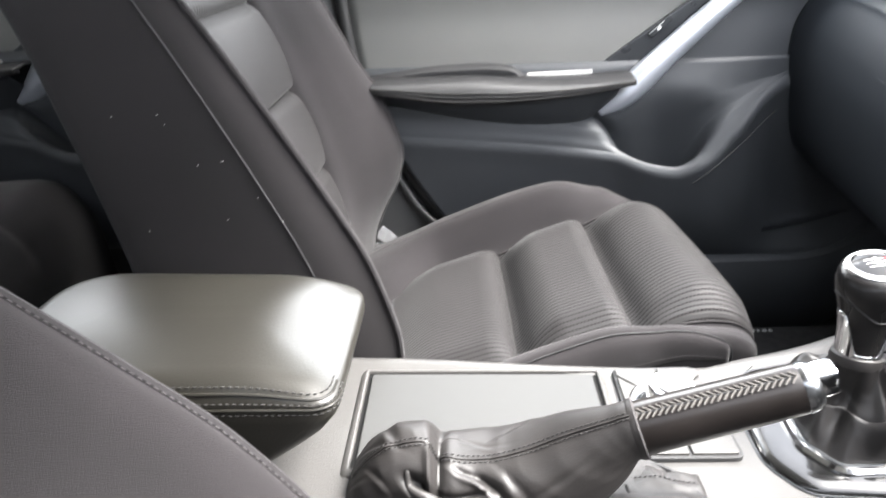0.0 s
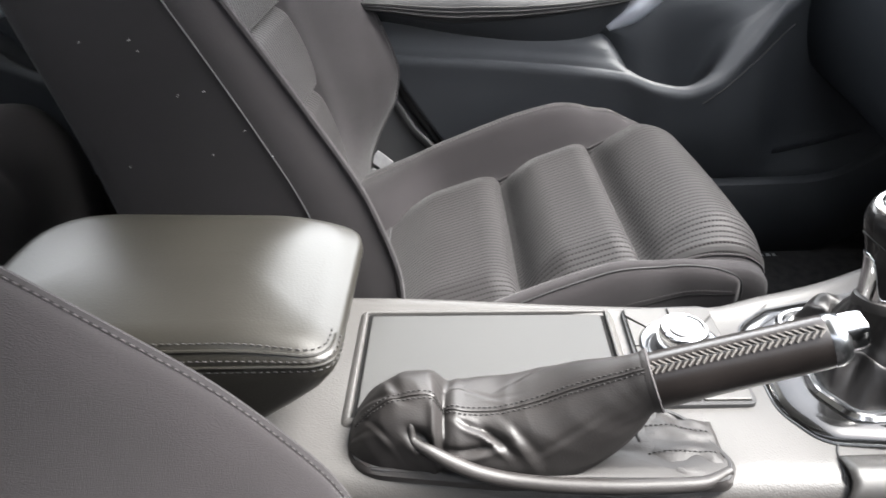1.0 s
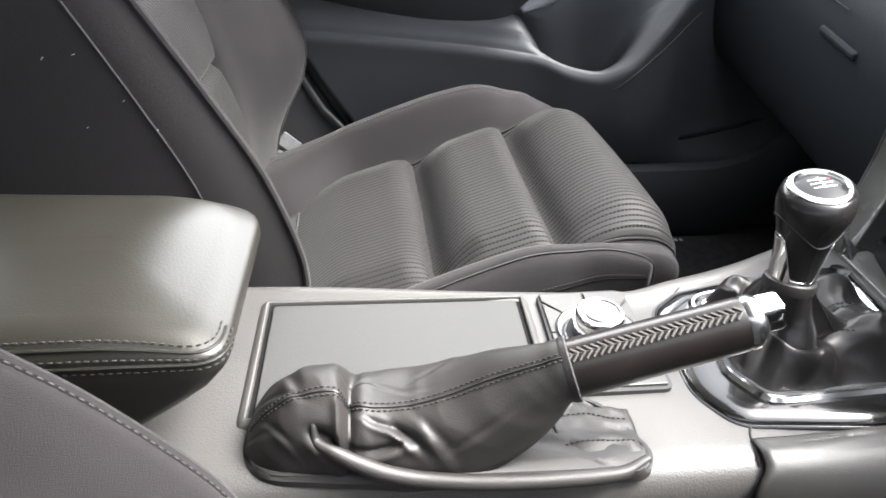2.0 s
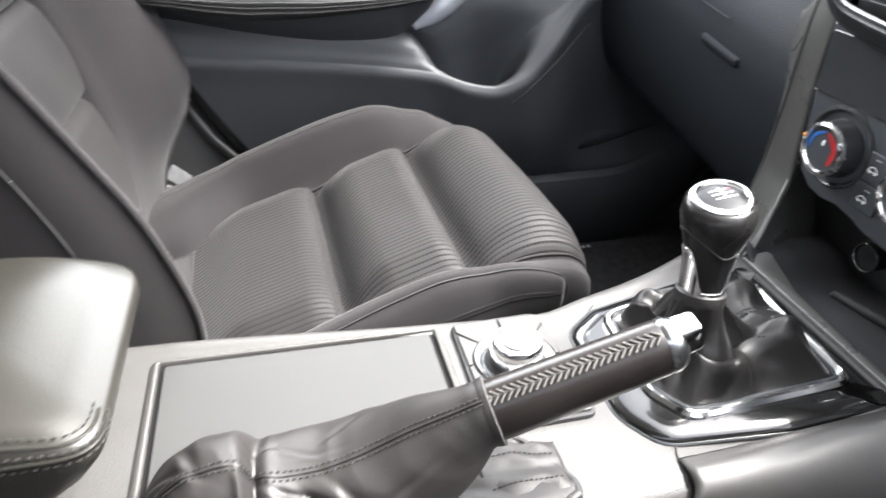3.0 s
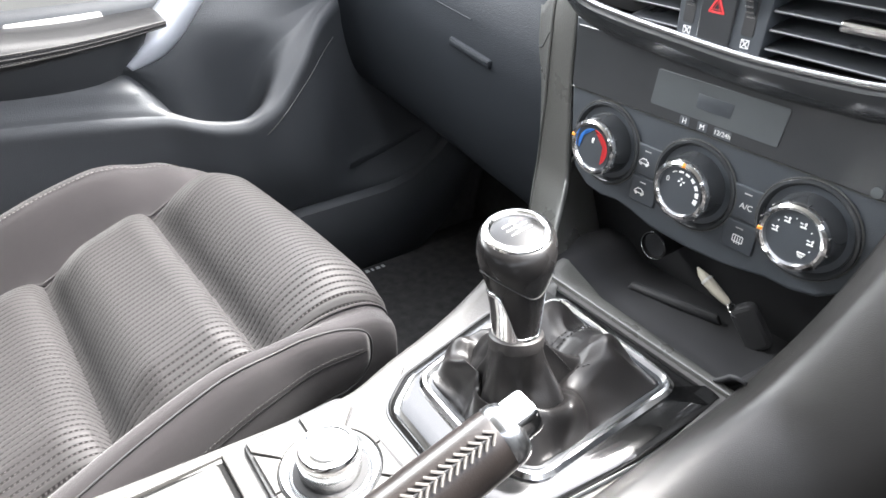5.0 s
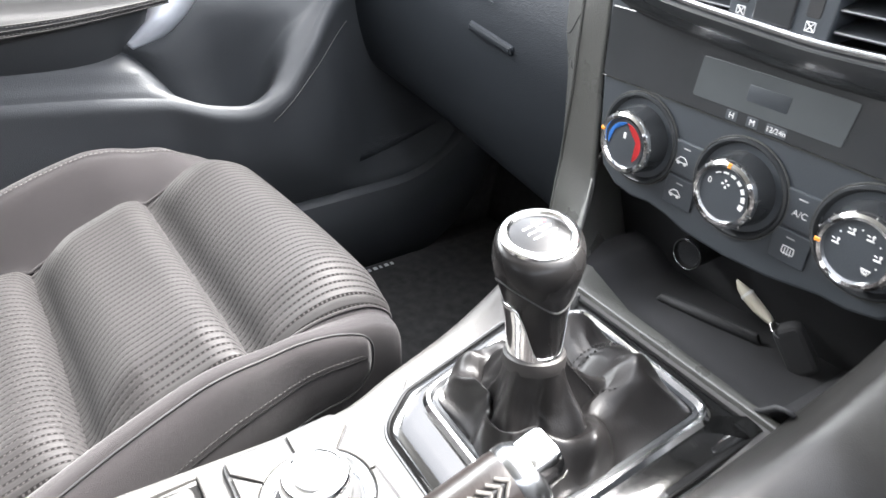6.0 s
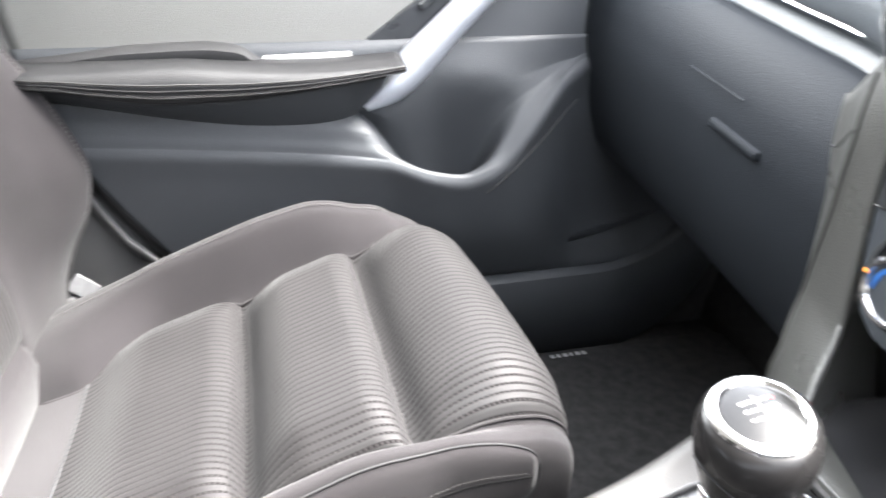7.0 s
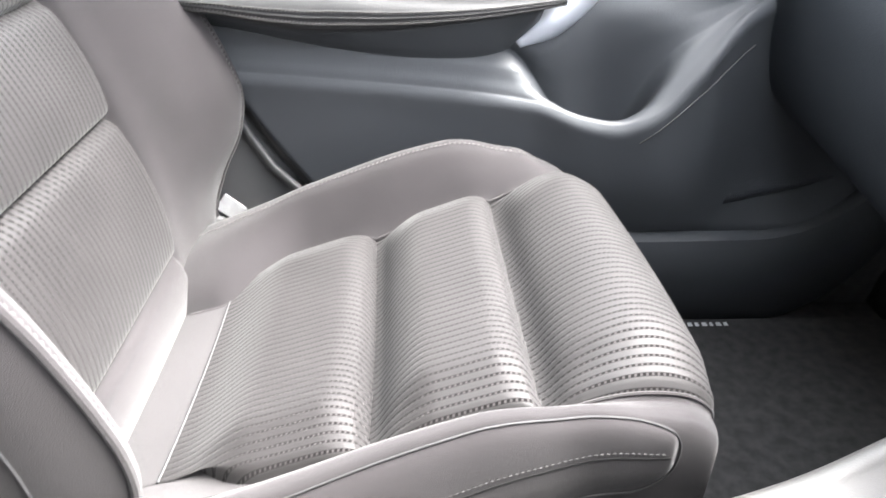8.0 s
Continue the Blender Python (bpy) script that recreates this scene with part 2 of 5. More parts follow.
def rounded(pts, r, n=5):
    """The outline of a polygon (x, y) with round corners; r is one radius or one for each corner."""
    out = []
    k = len(pts)
    rs = r if isinstance(r, (list, tuple)) else [r] * k
    for i in range(k):
        p, a, b = Vector(pts[i]), Vector(pts[i - 1]), Vector(pts[(i + 1) % k])
        da, db = (a - p).normalized(), (b - p).normalized()
        ang = da.angle(db)
        t = min(rs[i] / math.tan(ang / 2), 0.48 * (a - p).length, 0.48 * (b - p).length)
        for j in range(n + 1):
            s = j / n
            out.append(tuple((1 - s) ** 2 * (p + da * t) + 2 * s * (1 - s) * p + s * s * (p + db * t)))
    return out


def inset(outline, d):
    """An outline moved inwards by d."""
    n = len(outline)
    area = sum(outline[i - 1][0] * outline[i][1] - outline[i][0] * outline[i - 1][1] for i in range(n))
    s = 1 if area > 0 else -1
    out = []
    for i in range(n):
        a, p, b = Vector(outline[i - 1]), Vector(outline[i]), Vector(outline[(i + 1) % n])
        t = (b - p).normalized() + (p - a).normalized()
        t = t.normalized() if t.length > 1e-9 else (b - p).normalized()
        out.append((p.x - s * t.y * d, p.y + s * t.x * d))
    return out


def on_z(outline, z):
    return [(x, y, z(x, y) if callable(z) else z) for x, y in outline]


def lifted(z, d):
    return (lambda x, y: z(x, y) + d) if callable(z) else z + d


def slab(outline, z0, z1, bevel=0.002, place=None, bm=None):
    """A flat piece with that outline and a rounded upper edge; place maps (x, y, z) into the world."""
    rings = [on_z(outline, z0), on_z(outline, lifted(z1, -bevel)), on_z(inset(outline, bevel * 0.3), lifted(z1, -bevel * 0.3)), on_z(inset(outline, bevel), z1)]
    if place:
        rings = [[place @ Vector(p) for p in r] for r in rings]
    return loft(rings, bm=bm)


def band(outline, width, z0, z1, bevel=0.0015, place=None, bm=None):
    """A frame that follows an outline: a closed band with rounded upper edges."""
    rings = [on_z(outline, z0), on_z(outline, lifted(z1, -bevel)), on_z(inset(outline, bevel), z1), on_z(inset(outline, width - bevel), z1),
             on_z(inset(outline, width), lifted(z1, -bevel)), on_z(inset(outline, width), z0)]
    if place:
        rings = [[place @ Vector(p) for p in r] for r in rings]
    return loft(rings, around=True, bm=bm)


def box(x0, x1, y0, y1, z0, z1, bevel=0.003, bm=None):
    return slab(rounded([(x0, y0), (x1, y0), (x1, y1), (x0, y1)], max(bevel, 0.001), 3), z0, z1, max(bevel, 0.0008), bm=bm)


def lathe(profile, n=40, place=Matrix(), bm=None):
    """A turned piece: (radius, height) rows about the local z axis."""
    rings = [[place @ Vector((max(r, 1e-5) * math.cos(2 * math.pi * k / n), max(r, 1e-5) * math.sin(2 * math.pi * k / n), z)) for k in range(n)] for r, z in profile]
    return loft(rings, bm=bm)


def tube(pts, r, n=10, bm=None, flat=1.0):
    """A round bar along a path; r is a number or one for each point."""
    ps = [Vector(p) for p in pts]
    up = None
    rings = []
    for i, p in enumerate(ps):
        t = (ps[min(i + 1, len(ps) - 1)] - ps[max(i - 1, 0)]).normalized()
        if up is None:
            up = t.orthogonal().normalized()
        up = (up - t * up.dot(t)).normalized()
        side = t.cross(up)
        rr = r[i] if isinstance(r, (list, tuple)) else r
        rings.append([p + rr * (math.cos(2 * math.pi * k / n) * up + flat * math.sin(2 * math.pi * k / n) * side) for k in range(n)])
    return loft(rings, bm=bm)


def along(fn, n):
    return [fn(k / (n - 1)) for k in range(n)]


def path_points(pts, pitch):
    """Places every pitch metres along a path, each with the way onward."""
    ps = [Vector(p) for p in pts]
    out, left = [], 0.0
    for a, b in zip(ps, ps[1:]):
        d = (b - a).length
        if d < 1e-9:
            continue
        s = left
        while s < d:
            out.append((a + (b - a) * (s / d), (b - a) / d))
            s += pitch
        left = s - d
    return out


def stitches(pts, pitch=0.004, r=0.0005, fill=0.62, lift=(0, 0, 0)):
    """A seam's row of short threads."""
    bm = bmesh.new()
    for p, t in path_points(pts, pitch):
        p = p + Vector(lift)
        h = t * (pitch * fill / 2)
        tube([p - h, p - h * 0.6 + Vector((0, 0, r * 0.5)), p + h * 0.6 + Vector((0, 0, r * 0.5)), p + h], [r * 0.4, r, r, r * 0.4], 5, bm)
    return bm


def lettering(name, body, size, place, mat, parent, depth=0.0002):
    cu = bpy.data.curves.new(name, "FONT")
    cu.body, cu.size, cu.extrude, cu.align_x, cu.align_y = body, size, depth, "CENTER", "CENTER"
    tmp = bpy.data.objects.new(name, cu)
    scene.collection.objects.link(tmp)
    me = bpy.data.meshes.new_from_object(tmp)
    bpy.data.objects.remove(tmp)
    me.transform(place)
    me.materials.clear()
    me.materials.append(mat)
    ob = new(name, me)
    ob.parent = parent
    if parent.type == "EMPTY":
        ob.matrix_parent_inverse = Matrix.Translation(-parent.location)
    return ob


def frange(a, b, n):
    return [a + (b - a) * k / (n - 1) for k in range(n)]


# ---------------------------------------------------------------- the shell of the car and the ground
def quad_sheet(x0, x1, y0, y1, z, n=2):
    return sheet(lambda u, v: (u, v, z), frange(x0, x1, n), frange(y0, y1, n))


def structure(name, bm, mat, label, category, thick=0.0):
    return tagged(part(name, bm, mat, None, label, thick), label, category, kind="structure")


structure("ground", quad_sheet(-300, 300, -300, 300, -0.38), ASPHALT, "grey asphalt ground outside the car", "ground")
structure("floor", box(-1.75, 0.64, -0.74, 0.74, 0.0, 0.055, 0.004), CARPET, "black carpeted car floor", "floor")
structure("firewall", sheet(lambda u, v: (0.62 - 0.05 * (1 - step(v, 0.05, 0.30)), u, v), frange(-0.74, 0.74, 3), frange(0.055, 0.74, 16)), CARPET,
          "black carpeted footwell bulkhead", "wall", 0.02)
structure("roof", sheet(lambda u, v: (u, v, 1.13 + 0.03 * math.cos(v * 2.0) - 0.02 * (u + 0.7) ** 2), frange(-1.75, -0.10, 10), frange(-0.66, 0.66, 10)), HEADLINER,
          "pale fabric headliner of the car roof", "ceiling", 0.04)
structure("wall_rear", box(-1.80, -1.75, -0.74, 0.74, 0.0, 0.80, 0.01), PILLAR, "dark trim closing the rear of the cabin", "wall")
structure("wall_passenger_side", box(-1.75, -0.45, 0.745, 0.78, 0.0, 0.72, 0.01), PILLAR, "dark trim closing the passenger side", "wall")
# unseen wall, added to keep light from the driver's window off seat and console
structure("wall_driver_side", box(-1.75, 0.50, -0.76, -0.72, 0.0, 0.90, 0.01), PILLAR, "unseen dark wall added to block light from the driver's side", "wall")


def pillar(name, pts, r, label):
    structure(name, tube(pts, r, 12, flat=0.6), PILLAR, label, "pillar")


for side, where in ((1, "passenger"), (-1, "driver")):
    pillar("pillar_a_" + where, [(0.62, 0.72 * side, 0.66), (0.36, 0.70 * side, 0.88), (-0.14, 0.66 * side, 1.14)], 0.05, "grey windscreen pillar")
    pillar("pillar_b_" + where, [(-0.56, 0.75 * side, 0.50), (-0.57, 0.735 * side, 0.8), (-0.60, 0.68 * side, 1.14)], 0.055, "grey centre door pillar")
    pillar("pillar_c_" + where, [(-1.72, 0.73 * side, 0.75), (-1.62, 0.70 * side, 0.95), (-1.45, 0.66 * side, 1.13)], 0.09, "grey rear pillar")
    pillar("roof_rail_" + where, [(-1.75, 0.67 * side, 1.13), (-0.7, 0.685 * side, 1.155), (-0.11, 0.67 * side, 1.14)], 0.05, "grey roof rail trim")

# lower trim beside the passenger's sill, with its bright upper edge that curls up towards the kick panel
sill_z = curve((-0.62, 0.210), (0.20, 0.207), (0.32, 0.208), (0.37, 0.215), (0.41, 0.230), (0.46, 0.262), (0.51, 0.33), (0.56, 0.45))
sill_sec = [(0.668, -0.16), (0.668, -0.02), (0.670, -0.006), (0.678, 0.0), (0.692, 0.0), (0.705, -0.01), (0.74, -0.02)]
structure("sill_trim", sheet(lambda u, v: (u, sill_sec[v][0] + 0.01 * step(u, 0.3, 0.5), max(sill_z(u) + sill_sec[v][1], 0.04)), frange(-0.62, 0.56, 60), range(7)), DOOR,
          "black plastic door sill trim with a satin edge", "trim", 0.004)
structure("body_side", box(-0.46, 0.78, 0.765, 0.80, 0.0, 0.79, 0.01), PAINT, "grey painted outer skin of the car", "wall")
structure("kick_panel", sheet(lambda u, v: (u, 0.715, v), frange(0.40, 0.62, 6), frange(0.05, 0.74, 6)), CARPET, "black footwell side trim", "trim", 0.01)


# ---------------------------------------------------------------- the passenger's door
door_rear = curve((0.18, -0.255), (0.25, -0.292), (0.30, -0.325), (0.385, -0.378), (0.461, -0.418), (0.565, -0.46), (0.685, -0.478), (0.82, -0.485))
lip_z = curve((-0.6, 0.472), (-0.42, 0.462), (-0.2, 0.444), (-0.08, 0.432), (-0.03, 0.424), (0.02, 0.405), (0.065, 0.397), (0.116, 0.412), (0.18, 0.465), (0.247, 0.525), (0.30, 0.546), (0.5, 0.55))
lip_y = curve((-0.6, 0.668), (-0.2, 0.660), (-0.05, 0.650), (0.03, 0.636), (0.10, 0.636), (0.18, 0.652), (0.25, 0.682), (0.30, 0.692), (0.5, 0.695))
back_y = curve((-0.6, 0.684), (-0.2, 0.682), (-0.08, 0.684), (0.0, 0.712), (0.10, 0.722), (0.20, 0.716), (0.28, 0.702), (0.5, 0.700))

pocket_top = curve((-0.6, 0.49), (-0.06, 0.455), (-0.03, 0.452), (0.0, 0.472), (0.059, 0.507), (0.10, 0.524), (0.145, 0.537), (0.20, 0.545), (0.25, 0.549), (0.30, 0.556), (0.5, 0.558))
scoop_top = curve((0.0, 0.44), (0.04, 0.452), (0.077, 0.468), (0.105, 0.492), (0.143, 0.515), (0.202, 0.531), (0.251, 0.540), (0.30, 0.556), (0.5, 0.56))
main_y = curve((-0.6, 0.684), (-0.08, 0.684), (0.0, 0.686), (0.15, 0.690), (0.28, 0.698), (0.5, 0.700))


def door_profile(x):
    d = step(x, -0.05, 0.01) * (1 - step(x, 0.06, 0.19))
    z, y, b = lip_z(x), lip_y(x), back_y(x)
    arc = max(pocket_top(x), z + 0.046)
    rows = [(0.715, 0.19), (0.685, 0.215), (y + 0.014, 0.30), (y + 0.004, z - 0.04), (y - 0.001, z - 0.012), (y + 0.001, z - 0.004), (y + 0.004, z),
            (y + 0.006 + 0.005 * d, z + 0.008 - 0.011 * d), (y + 0.010 + 0.009 * d, z + 0.018 - 0.040 * d), ((y + 0.015) * (1 - d) + (b - 0.008) * d, z + 0.033 - 0.109 * d), (b - 0.002 * (1 - d), z + 0.050 - 0.090 * d)]
    low, high = rows[-1][1], min(arc + 0.018, 0.564)
    rows += [(0.65 * b + 0.35 * main_y(x), low + 0.42 * (high - low)), (0.22 * b + 0.78 * main_y(x), low + 0.75 * (high - low)), (main_y(x), high), (0.700, 0.572)]
    wing = 0.95 * step(x, 0.045, 0.20) * (1 - 0.5 * step(x, 0.30, 0.42))
    top = max(scoop_top(x), z + 0.006)
    for i in range(7, 14):
        s = (i - 6) / 8
        ly, lz = y + 0.006 + (main_y(x) - y - 0.006) * (1 - (1 - s) ** 1.2), z + (top - z) * s
        rows[i] = (rows[i][0] * (1 - wing) + ly * wing, rows[i][1] * (1 - wing) + lz * wing)
    return rows


def DX(u, z):
    """u in 0..1 from the door's rear edge to its hinge side."""
    r = door_rear(z)
    return r + (0.46 - r) * u


def build_door():
    door = thing("door_1", (0.0, 0.70, 0.20), "closed black and grey car door with a silver pull trim", "door", kind="structure")
    us = frange(0, 1, 100)
    cache = {}

    def low(u, v):
        x = DX(u, 0.43)
        if u not in cache:
            cache[u] = curve(*[(i, *r) for i, r in enumerate(door_profile(x))])
        y, z = cache[u](v)
        return (DX(u, z) + (x - DX(u, 0.43)), y, z)

    part("lower_panel", sheet(low, us, frange(0, 14, 85)), DOOR, door, "matt black lower panel with a moulded bottle pocket", 0.004)
    top = curve((0.560, 0.699), (0.60, 0.705), (0.66, 0.714), (0.72, 0.710), (0.78, 0.692), (0.80, 0.70), (0.805, 0.74))
    split = lambda z: -0.03 + (z - 0.555) * 1.2
    part("upper_panel", sheet(lambda u, v: (door_rear(v) + (split(v) - door_rear(v)) * u, top(v), v), frange(0, 1, 30), frange(0.560, 0.805, 26)), DOOR_UPPER, door,
         "grey soft upper panel", 0.004)
    part("front_panel", sheet(lambda u, v: (split(v) + (0.46 - split(v)) * u, top(v) + 0.002, v), frange(0, 1, 20), frange(0.560, 0.805, 26)), DOOR, door, "", 0.004)
    part("door_edge", sheet(lambda u, v: (door_rear(v) - 0.001, 0.66 + 0.1 * u if v > 0.3 else 0.69 + 0.07 * u, v), [0.35, 1.0], frange(0.19, 0.80, 40)), SEAL, door, "", 0.003)

    # the soft armrest with its twin-stitched lower edge
    pt = curve((-0.56, 0.556), (-0.41, 0.560), (-0.28, 0.560), (-0.205, 0.555), (-0.12, 0.552), (0.0, 0.557))
    ps = curve((-0.56, 0.552), (-0.47, 0.546), (-0.41, 0.539), (-0.34, 0.525), (-0.286, 0.519), (-0.22, 0.520), (-0.154, 0.525), (-0.07, 0.536), (0.0, 0.549))
    cr = curve((-0.56, 0.534), (-0.42, 0.512), (-0.28, 0.482), (-0.18, 0.464), (-0.13, 0.460), (-0.10, 0.464), (-0.06, 0.488), (0.0, 0.54))

    def padsec(x):
        t, s = pt(x), ps(x)
        h = t - s
        return [(0.735, t), (0.69, t + 0.001), (0.66, t + 0.002), (0.640, t - 0.001), (0.628, t - 0.2 * h), (0.622, t - 0.5 * h), (0.623, t - 0.8 * h), (0.628, s), (0.640, s - 0.002)]

    def pad(x, v):
        f = curve(*[(i, *r) for i, r in enumerate(padsec(x))])
        y, z = f(v)
        return (max(x, door_rear(z) + 0.004), y + 0.03 * (1 - step(x, -0.52, -0.42)), z)

    xs = frange(-0.475, -0.008, 60)
    armrest = part("armrest_pad", sheet(pad, xs, frange(0, 8, 33)), PAD, door, "padded black vinyl armrest", 0.004)
    for k, v in enumerate((4.9, 5.8)):
        row = [(x, pad(x, v)[1] - 0.0006, pad(x, v)[2]) for x in xs]
        part("stitching", stitches(row, 0.0042, 0.0006), THREAD_GREY, armrest)
        part("seam", tube([(x, y + 0.0003, z + 0.0018 - 0.0036 * k) for x, y, z in row], 0.0011, 6), SEAL, armrest)
    part("piping", tube([(x, pad(x, 5.35)[1] + 0.0002, pad(x, 5.35)[2]) for x in xs], 0.0016, 6), PAD, armrest)

    def base(x, v):
        s, c = ps(x), cr(x)
        f = curve((0, 0.640, s), (1, 0.638, s - 0.003), (2, 0.651, 0.6 * s + 0.4 * c), (3, 0.666, 0.27 * s + 0.73 * c), (4, 0.680, c), (5, 0.694, c - 0.012))
        y, z = f(v)
        return (max(x, door_rear(z) + 0.004), y + 0.02 * (1 - step(x, -0.52, -0.42)), z)

    part("armrest_base", sheet(base, frange(-0.475, -0.03, 50), frange(0, 5, 21)), DOOR, door, "", 0.003)
    # black line laid in for the shade of the crease below the armrest
    part("crease", tube([(x, base(x, 3.9)[1] - 0.0006, cr(x) + 0.001) for x in frange(-0.44, -0.13, 30)], 0.0008, 6), SEAL, door)
    # dark raised surround of the pull cup and the pale strip inside it
    mound = curve((-0.47, 0.560), (-0.40, 0.567), (-0.33, 0.574), (-0.25, 0.576), (-0.205, 0.571), (-0.185, 0.558), (-0.17, 0.549))
    part("pull_cup_surround", sheet(lambda u, v: (u, (0.716, 0.686, 0.676, 0.676)[v], (mound(u), mound(u), mound(u) - 0.006, 0.545)[v]), frange(-0.465, -0.17, 40), range(4)), RUBBER, door, "", 0.003)
    part("pull_cup_strip", slab(rounded([(-0.182, 0.549), (-0.066, 0.550), (-0.068, 0.560), (-0.176, 0.558)], 0.002, 3), 0, 0.004, 0.001, Matrix(((1, 0, 0, 0), (0, 0, -1, 0.693), (0, 1, 0, 0), (0, 0, 0, 1)))), PALE, door,
         "pale strip inside the pull cup")
    # the window switch's dark wedge
    wedge = [(-0.072, 0.556), (-0.004, 0.556), (0.060, 0.615), (0.122, 0.668), (0.215, 0.752), (0.19, 0.752), (0.088, 0.666)]
    upright = lambda y: Matrix(((1, 0, 0, 0), (0, 0, -1, y), (0, 1, 0, 0), (0, 0, 0, 1)))
    w = part("switch_plate", slab(rounded(wedge, 0.003, 2), 0, 0.012, 0.002, upright(0.708)), SLAT, door, "black switch plate")
    turn = upright(0.695) @ Matrix.Translation((0.040, 0.626, 0)) @ pose(0, 0, 0, 0, 0, 42)
    part("window_switch", slab(rounded([(-0.022, -0.005), (0.022, -0.005), (0.022, 0.005), (-0.022, 0.005)], 0.003, 3), -0.004, 0.004, 0.0015, turn), GLOSS, w, "small black window switch")
    part("switch_mark", slab([(-0.006, -0.002), (0.000, -0.002), (0.000, 0.002), (-0.006, 0.002)], 0.004, 0.0046, 0.0002, turn), WHITE_INK, w)
    part("switch_mark", slab([(-0.020, 0.003), (0.010, 0.003), (0.010, 0.0042), (-0.020, 0.0042)], 0.004, 0.0045, 0.0002, turn), GREY_INK, w)
    # the silver blade that sweeps up from the armrest
    bl = curve((0, -0.053, 0.489), (0.18, -0.028, 0.522), (0.34, -0.005, 0.552), (0.55, 0.060, 0.612), (0.75, 0.122, 0.666), (1.0, 0.225, 0.755))
    br = curve((0, -0.050, 0.488), (0.18, -0.015, 0.497), (0.34, 0.010, 0.513), (0.55, 0.070, 0.578), (0.75, 0.150, 0.657), (1.0, 0.275, 0.77))

    def blade(u, v):
        a, b = bl(u), br(u)
        p = a * (1 - v) + b * v
        return (p[0], 0.690 - 0.016 * math.sin(math.pi * min(max(v, 0.0), 1.0)) ** 0.7 * step(u, -0.1, 0.3) - 0.004, p[1])

    part("pull_trim", sheet(blade, frange(0, 1, 40), frange(0, 1, 14)), SILVER_PAINT, door, "silver painted pull trim", 0.006)
    part("trim_edge", tube([Vector(blade(u, 1.0)) + Vector((0.001, 0.0, -0.001)) for u in frange(0.02, 1, 40)], 0.0014, 6), CHROME, door)
    # loudspeaker grille, a hair proud of the lower panel, under a moulded crease whose shade is a black line
    def gy(x, z):
        r = door_rear(z)
        rows = door_profile(DX((x - r) / (0.46 - r), 0.43))[:5]
        return curve(*[(q, y) for y, q in rows])(z)

    def grille(u, v):
        x = 0.105 + 0.34 * v
        hi = min(0.372 + 0.775 * (x - 0.105), lip_z(x) - 0.022)
        lo = 0.262 + 0.03 * v - 0.02 * math.sin(math.pi * v)
        z = hi * (1 - u) + lo * u
        return (x, gy(x, z) - 0.0026 + 0.008 * (1 - step(v, 0.0, 0.14)) ** 2, z)

    part("speaker_grille", sheet(grille, frange(0, 1, 20), frange(0, 1, 50)), GRILLE, door, "fine dotted loudspeaker grille", 0.001)
    part("crease", tube([(p[0], gy(p[0], p[2]) - 0.0048, p[2] + 0.001) for p in [grille(0, v) for v in frange(0, 0.42, 24)]], 0.0010, 6), SEAL, door)
    return door


front_door = build_door()
rear_door = copy_thing(front_door, pose(-1.01, 0.70, 0.25))
rear_door.name = "door_2"

pill = curve((0.06, -0.25), (0.25, -0.292), (0.30, -0.325), (0.385, -0.378), (0.461, -0.418), (0.565, -0.46), (0.82, -0.485))
structure("pillar_b_lower", sheet(lambda u, v: (pill(v) - 0.012 - (pill(v) - 0.012 + 0.66) * u, 0.712 - 0.03 * math.sin(math.pi * u) ** 0.5, v), frange(0, 1, 18), frange(0.06, 0.82, 30)), PILLAR,
          "dark grey lower trim of the centre pillar", "pillar", 0.006)
structure("door_seal", tube([(pill(z) - 0.008, 0.690 + (0.012 if z < 0.3 else 0), z) for z in frange(0.16, 0.80, 40)], 0.010, 10), SEAL, "black rubber door seal", "seal")


# ---------------------------------------------------------------- seats
cush = curve((0, -0.52, 0.205), (1, -0.46, 0.218), (2, -0.35, 0.250), (3, -0.23, 0.290), (4, -0.09, 0.340), (5, -0.025, 0.358), (5.5, 0.008, 0.354), (6, 0.030, 0.334), (7, 0.016, 0.285), (8, -0.05, 0.16))
cush_bump = curve((-0.52, 0.03), (-0.454, 0.050), (-0.35, 0.062), (-0.30, 0.068), (-0.20, 0.072), (-0.126, 0.066), (-0.056, 0.030), (-0.012, 0.006), (0.05, 0.0))
cush_sec = curve((0, 0, 0, 0), (1, 0.150, 0, 0), (1.35, 0.166, -0.03, 0), (1.5, 0.1715, -0.10, 0), (1.65, 0.177, 0.02, 0), (2, 0.192, 0.50, 0), (2.5, 0.210, 0.93, 0),
                 (3, 0.226, 1.0, 0), (3.4, 0.242, 0.86, 0.002), (3.8, 0.253, 0.50, 0.018), (4.3, 0.258, 0.15, 0.06), (5, 0.250, 0, 0.15))

cush_near = curve((1.5, 0.1715, -0.10, 0), (1.65, 0.176, 0.05, 0), (2, 0.182, 0.45, 0), (2.3, 0.187, 0.82, 0), (2.6, 0.192, 0.97, 0), (2.9, 0.197, 0.95, 0), (3.2, 0.202, 0.78, 0.004),
                  (3.6, 0.206, 0.50, 0.016), (4.0, 0.208, 0.28, 0.04), (4.4, 0.207, 0.12, 0.07), (5, 0.205, 0, 0.15))


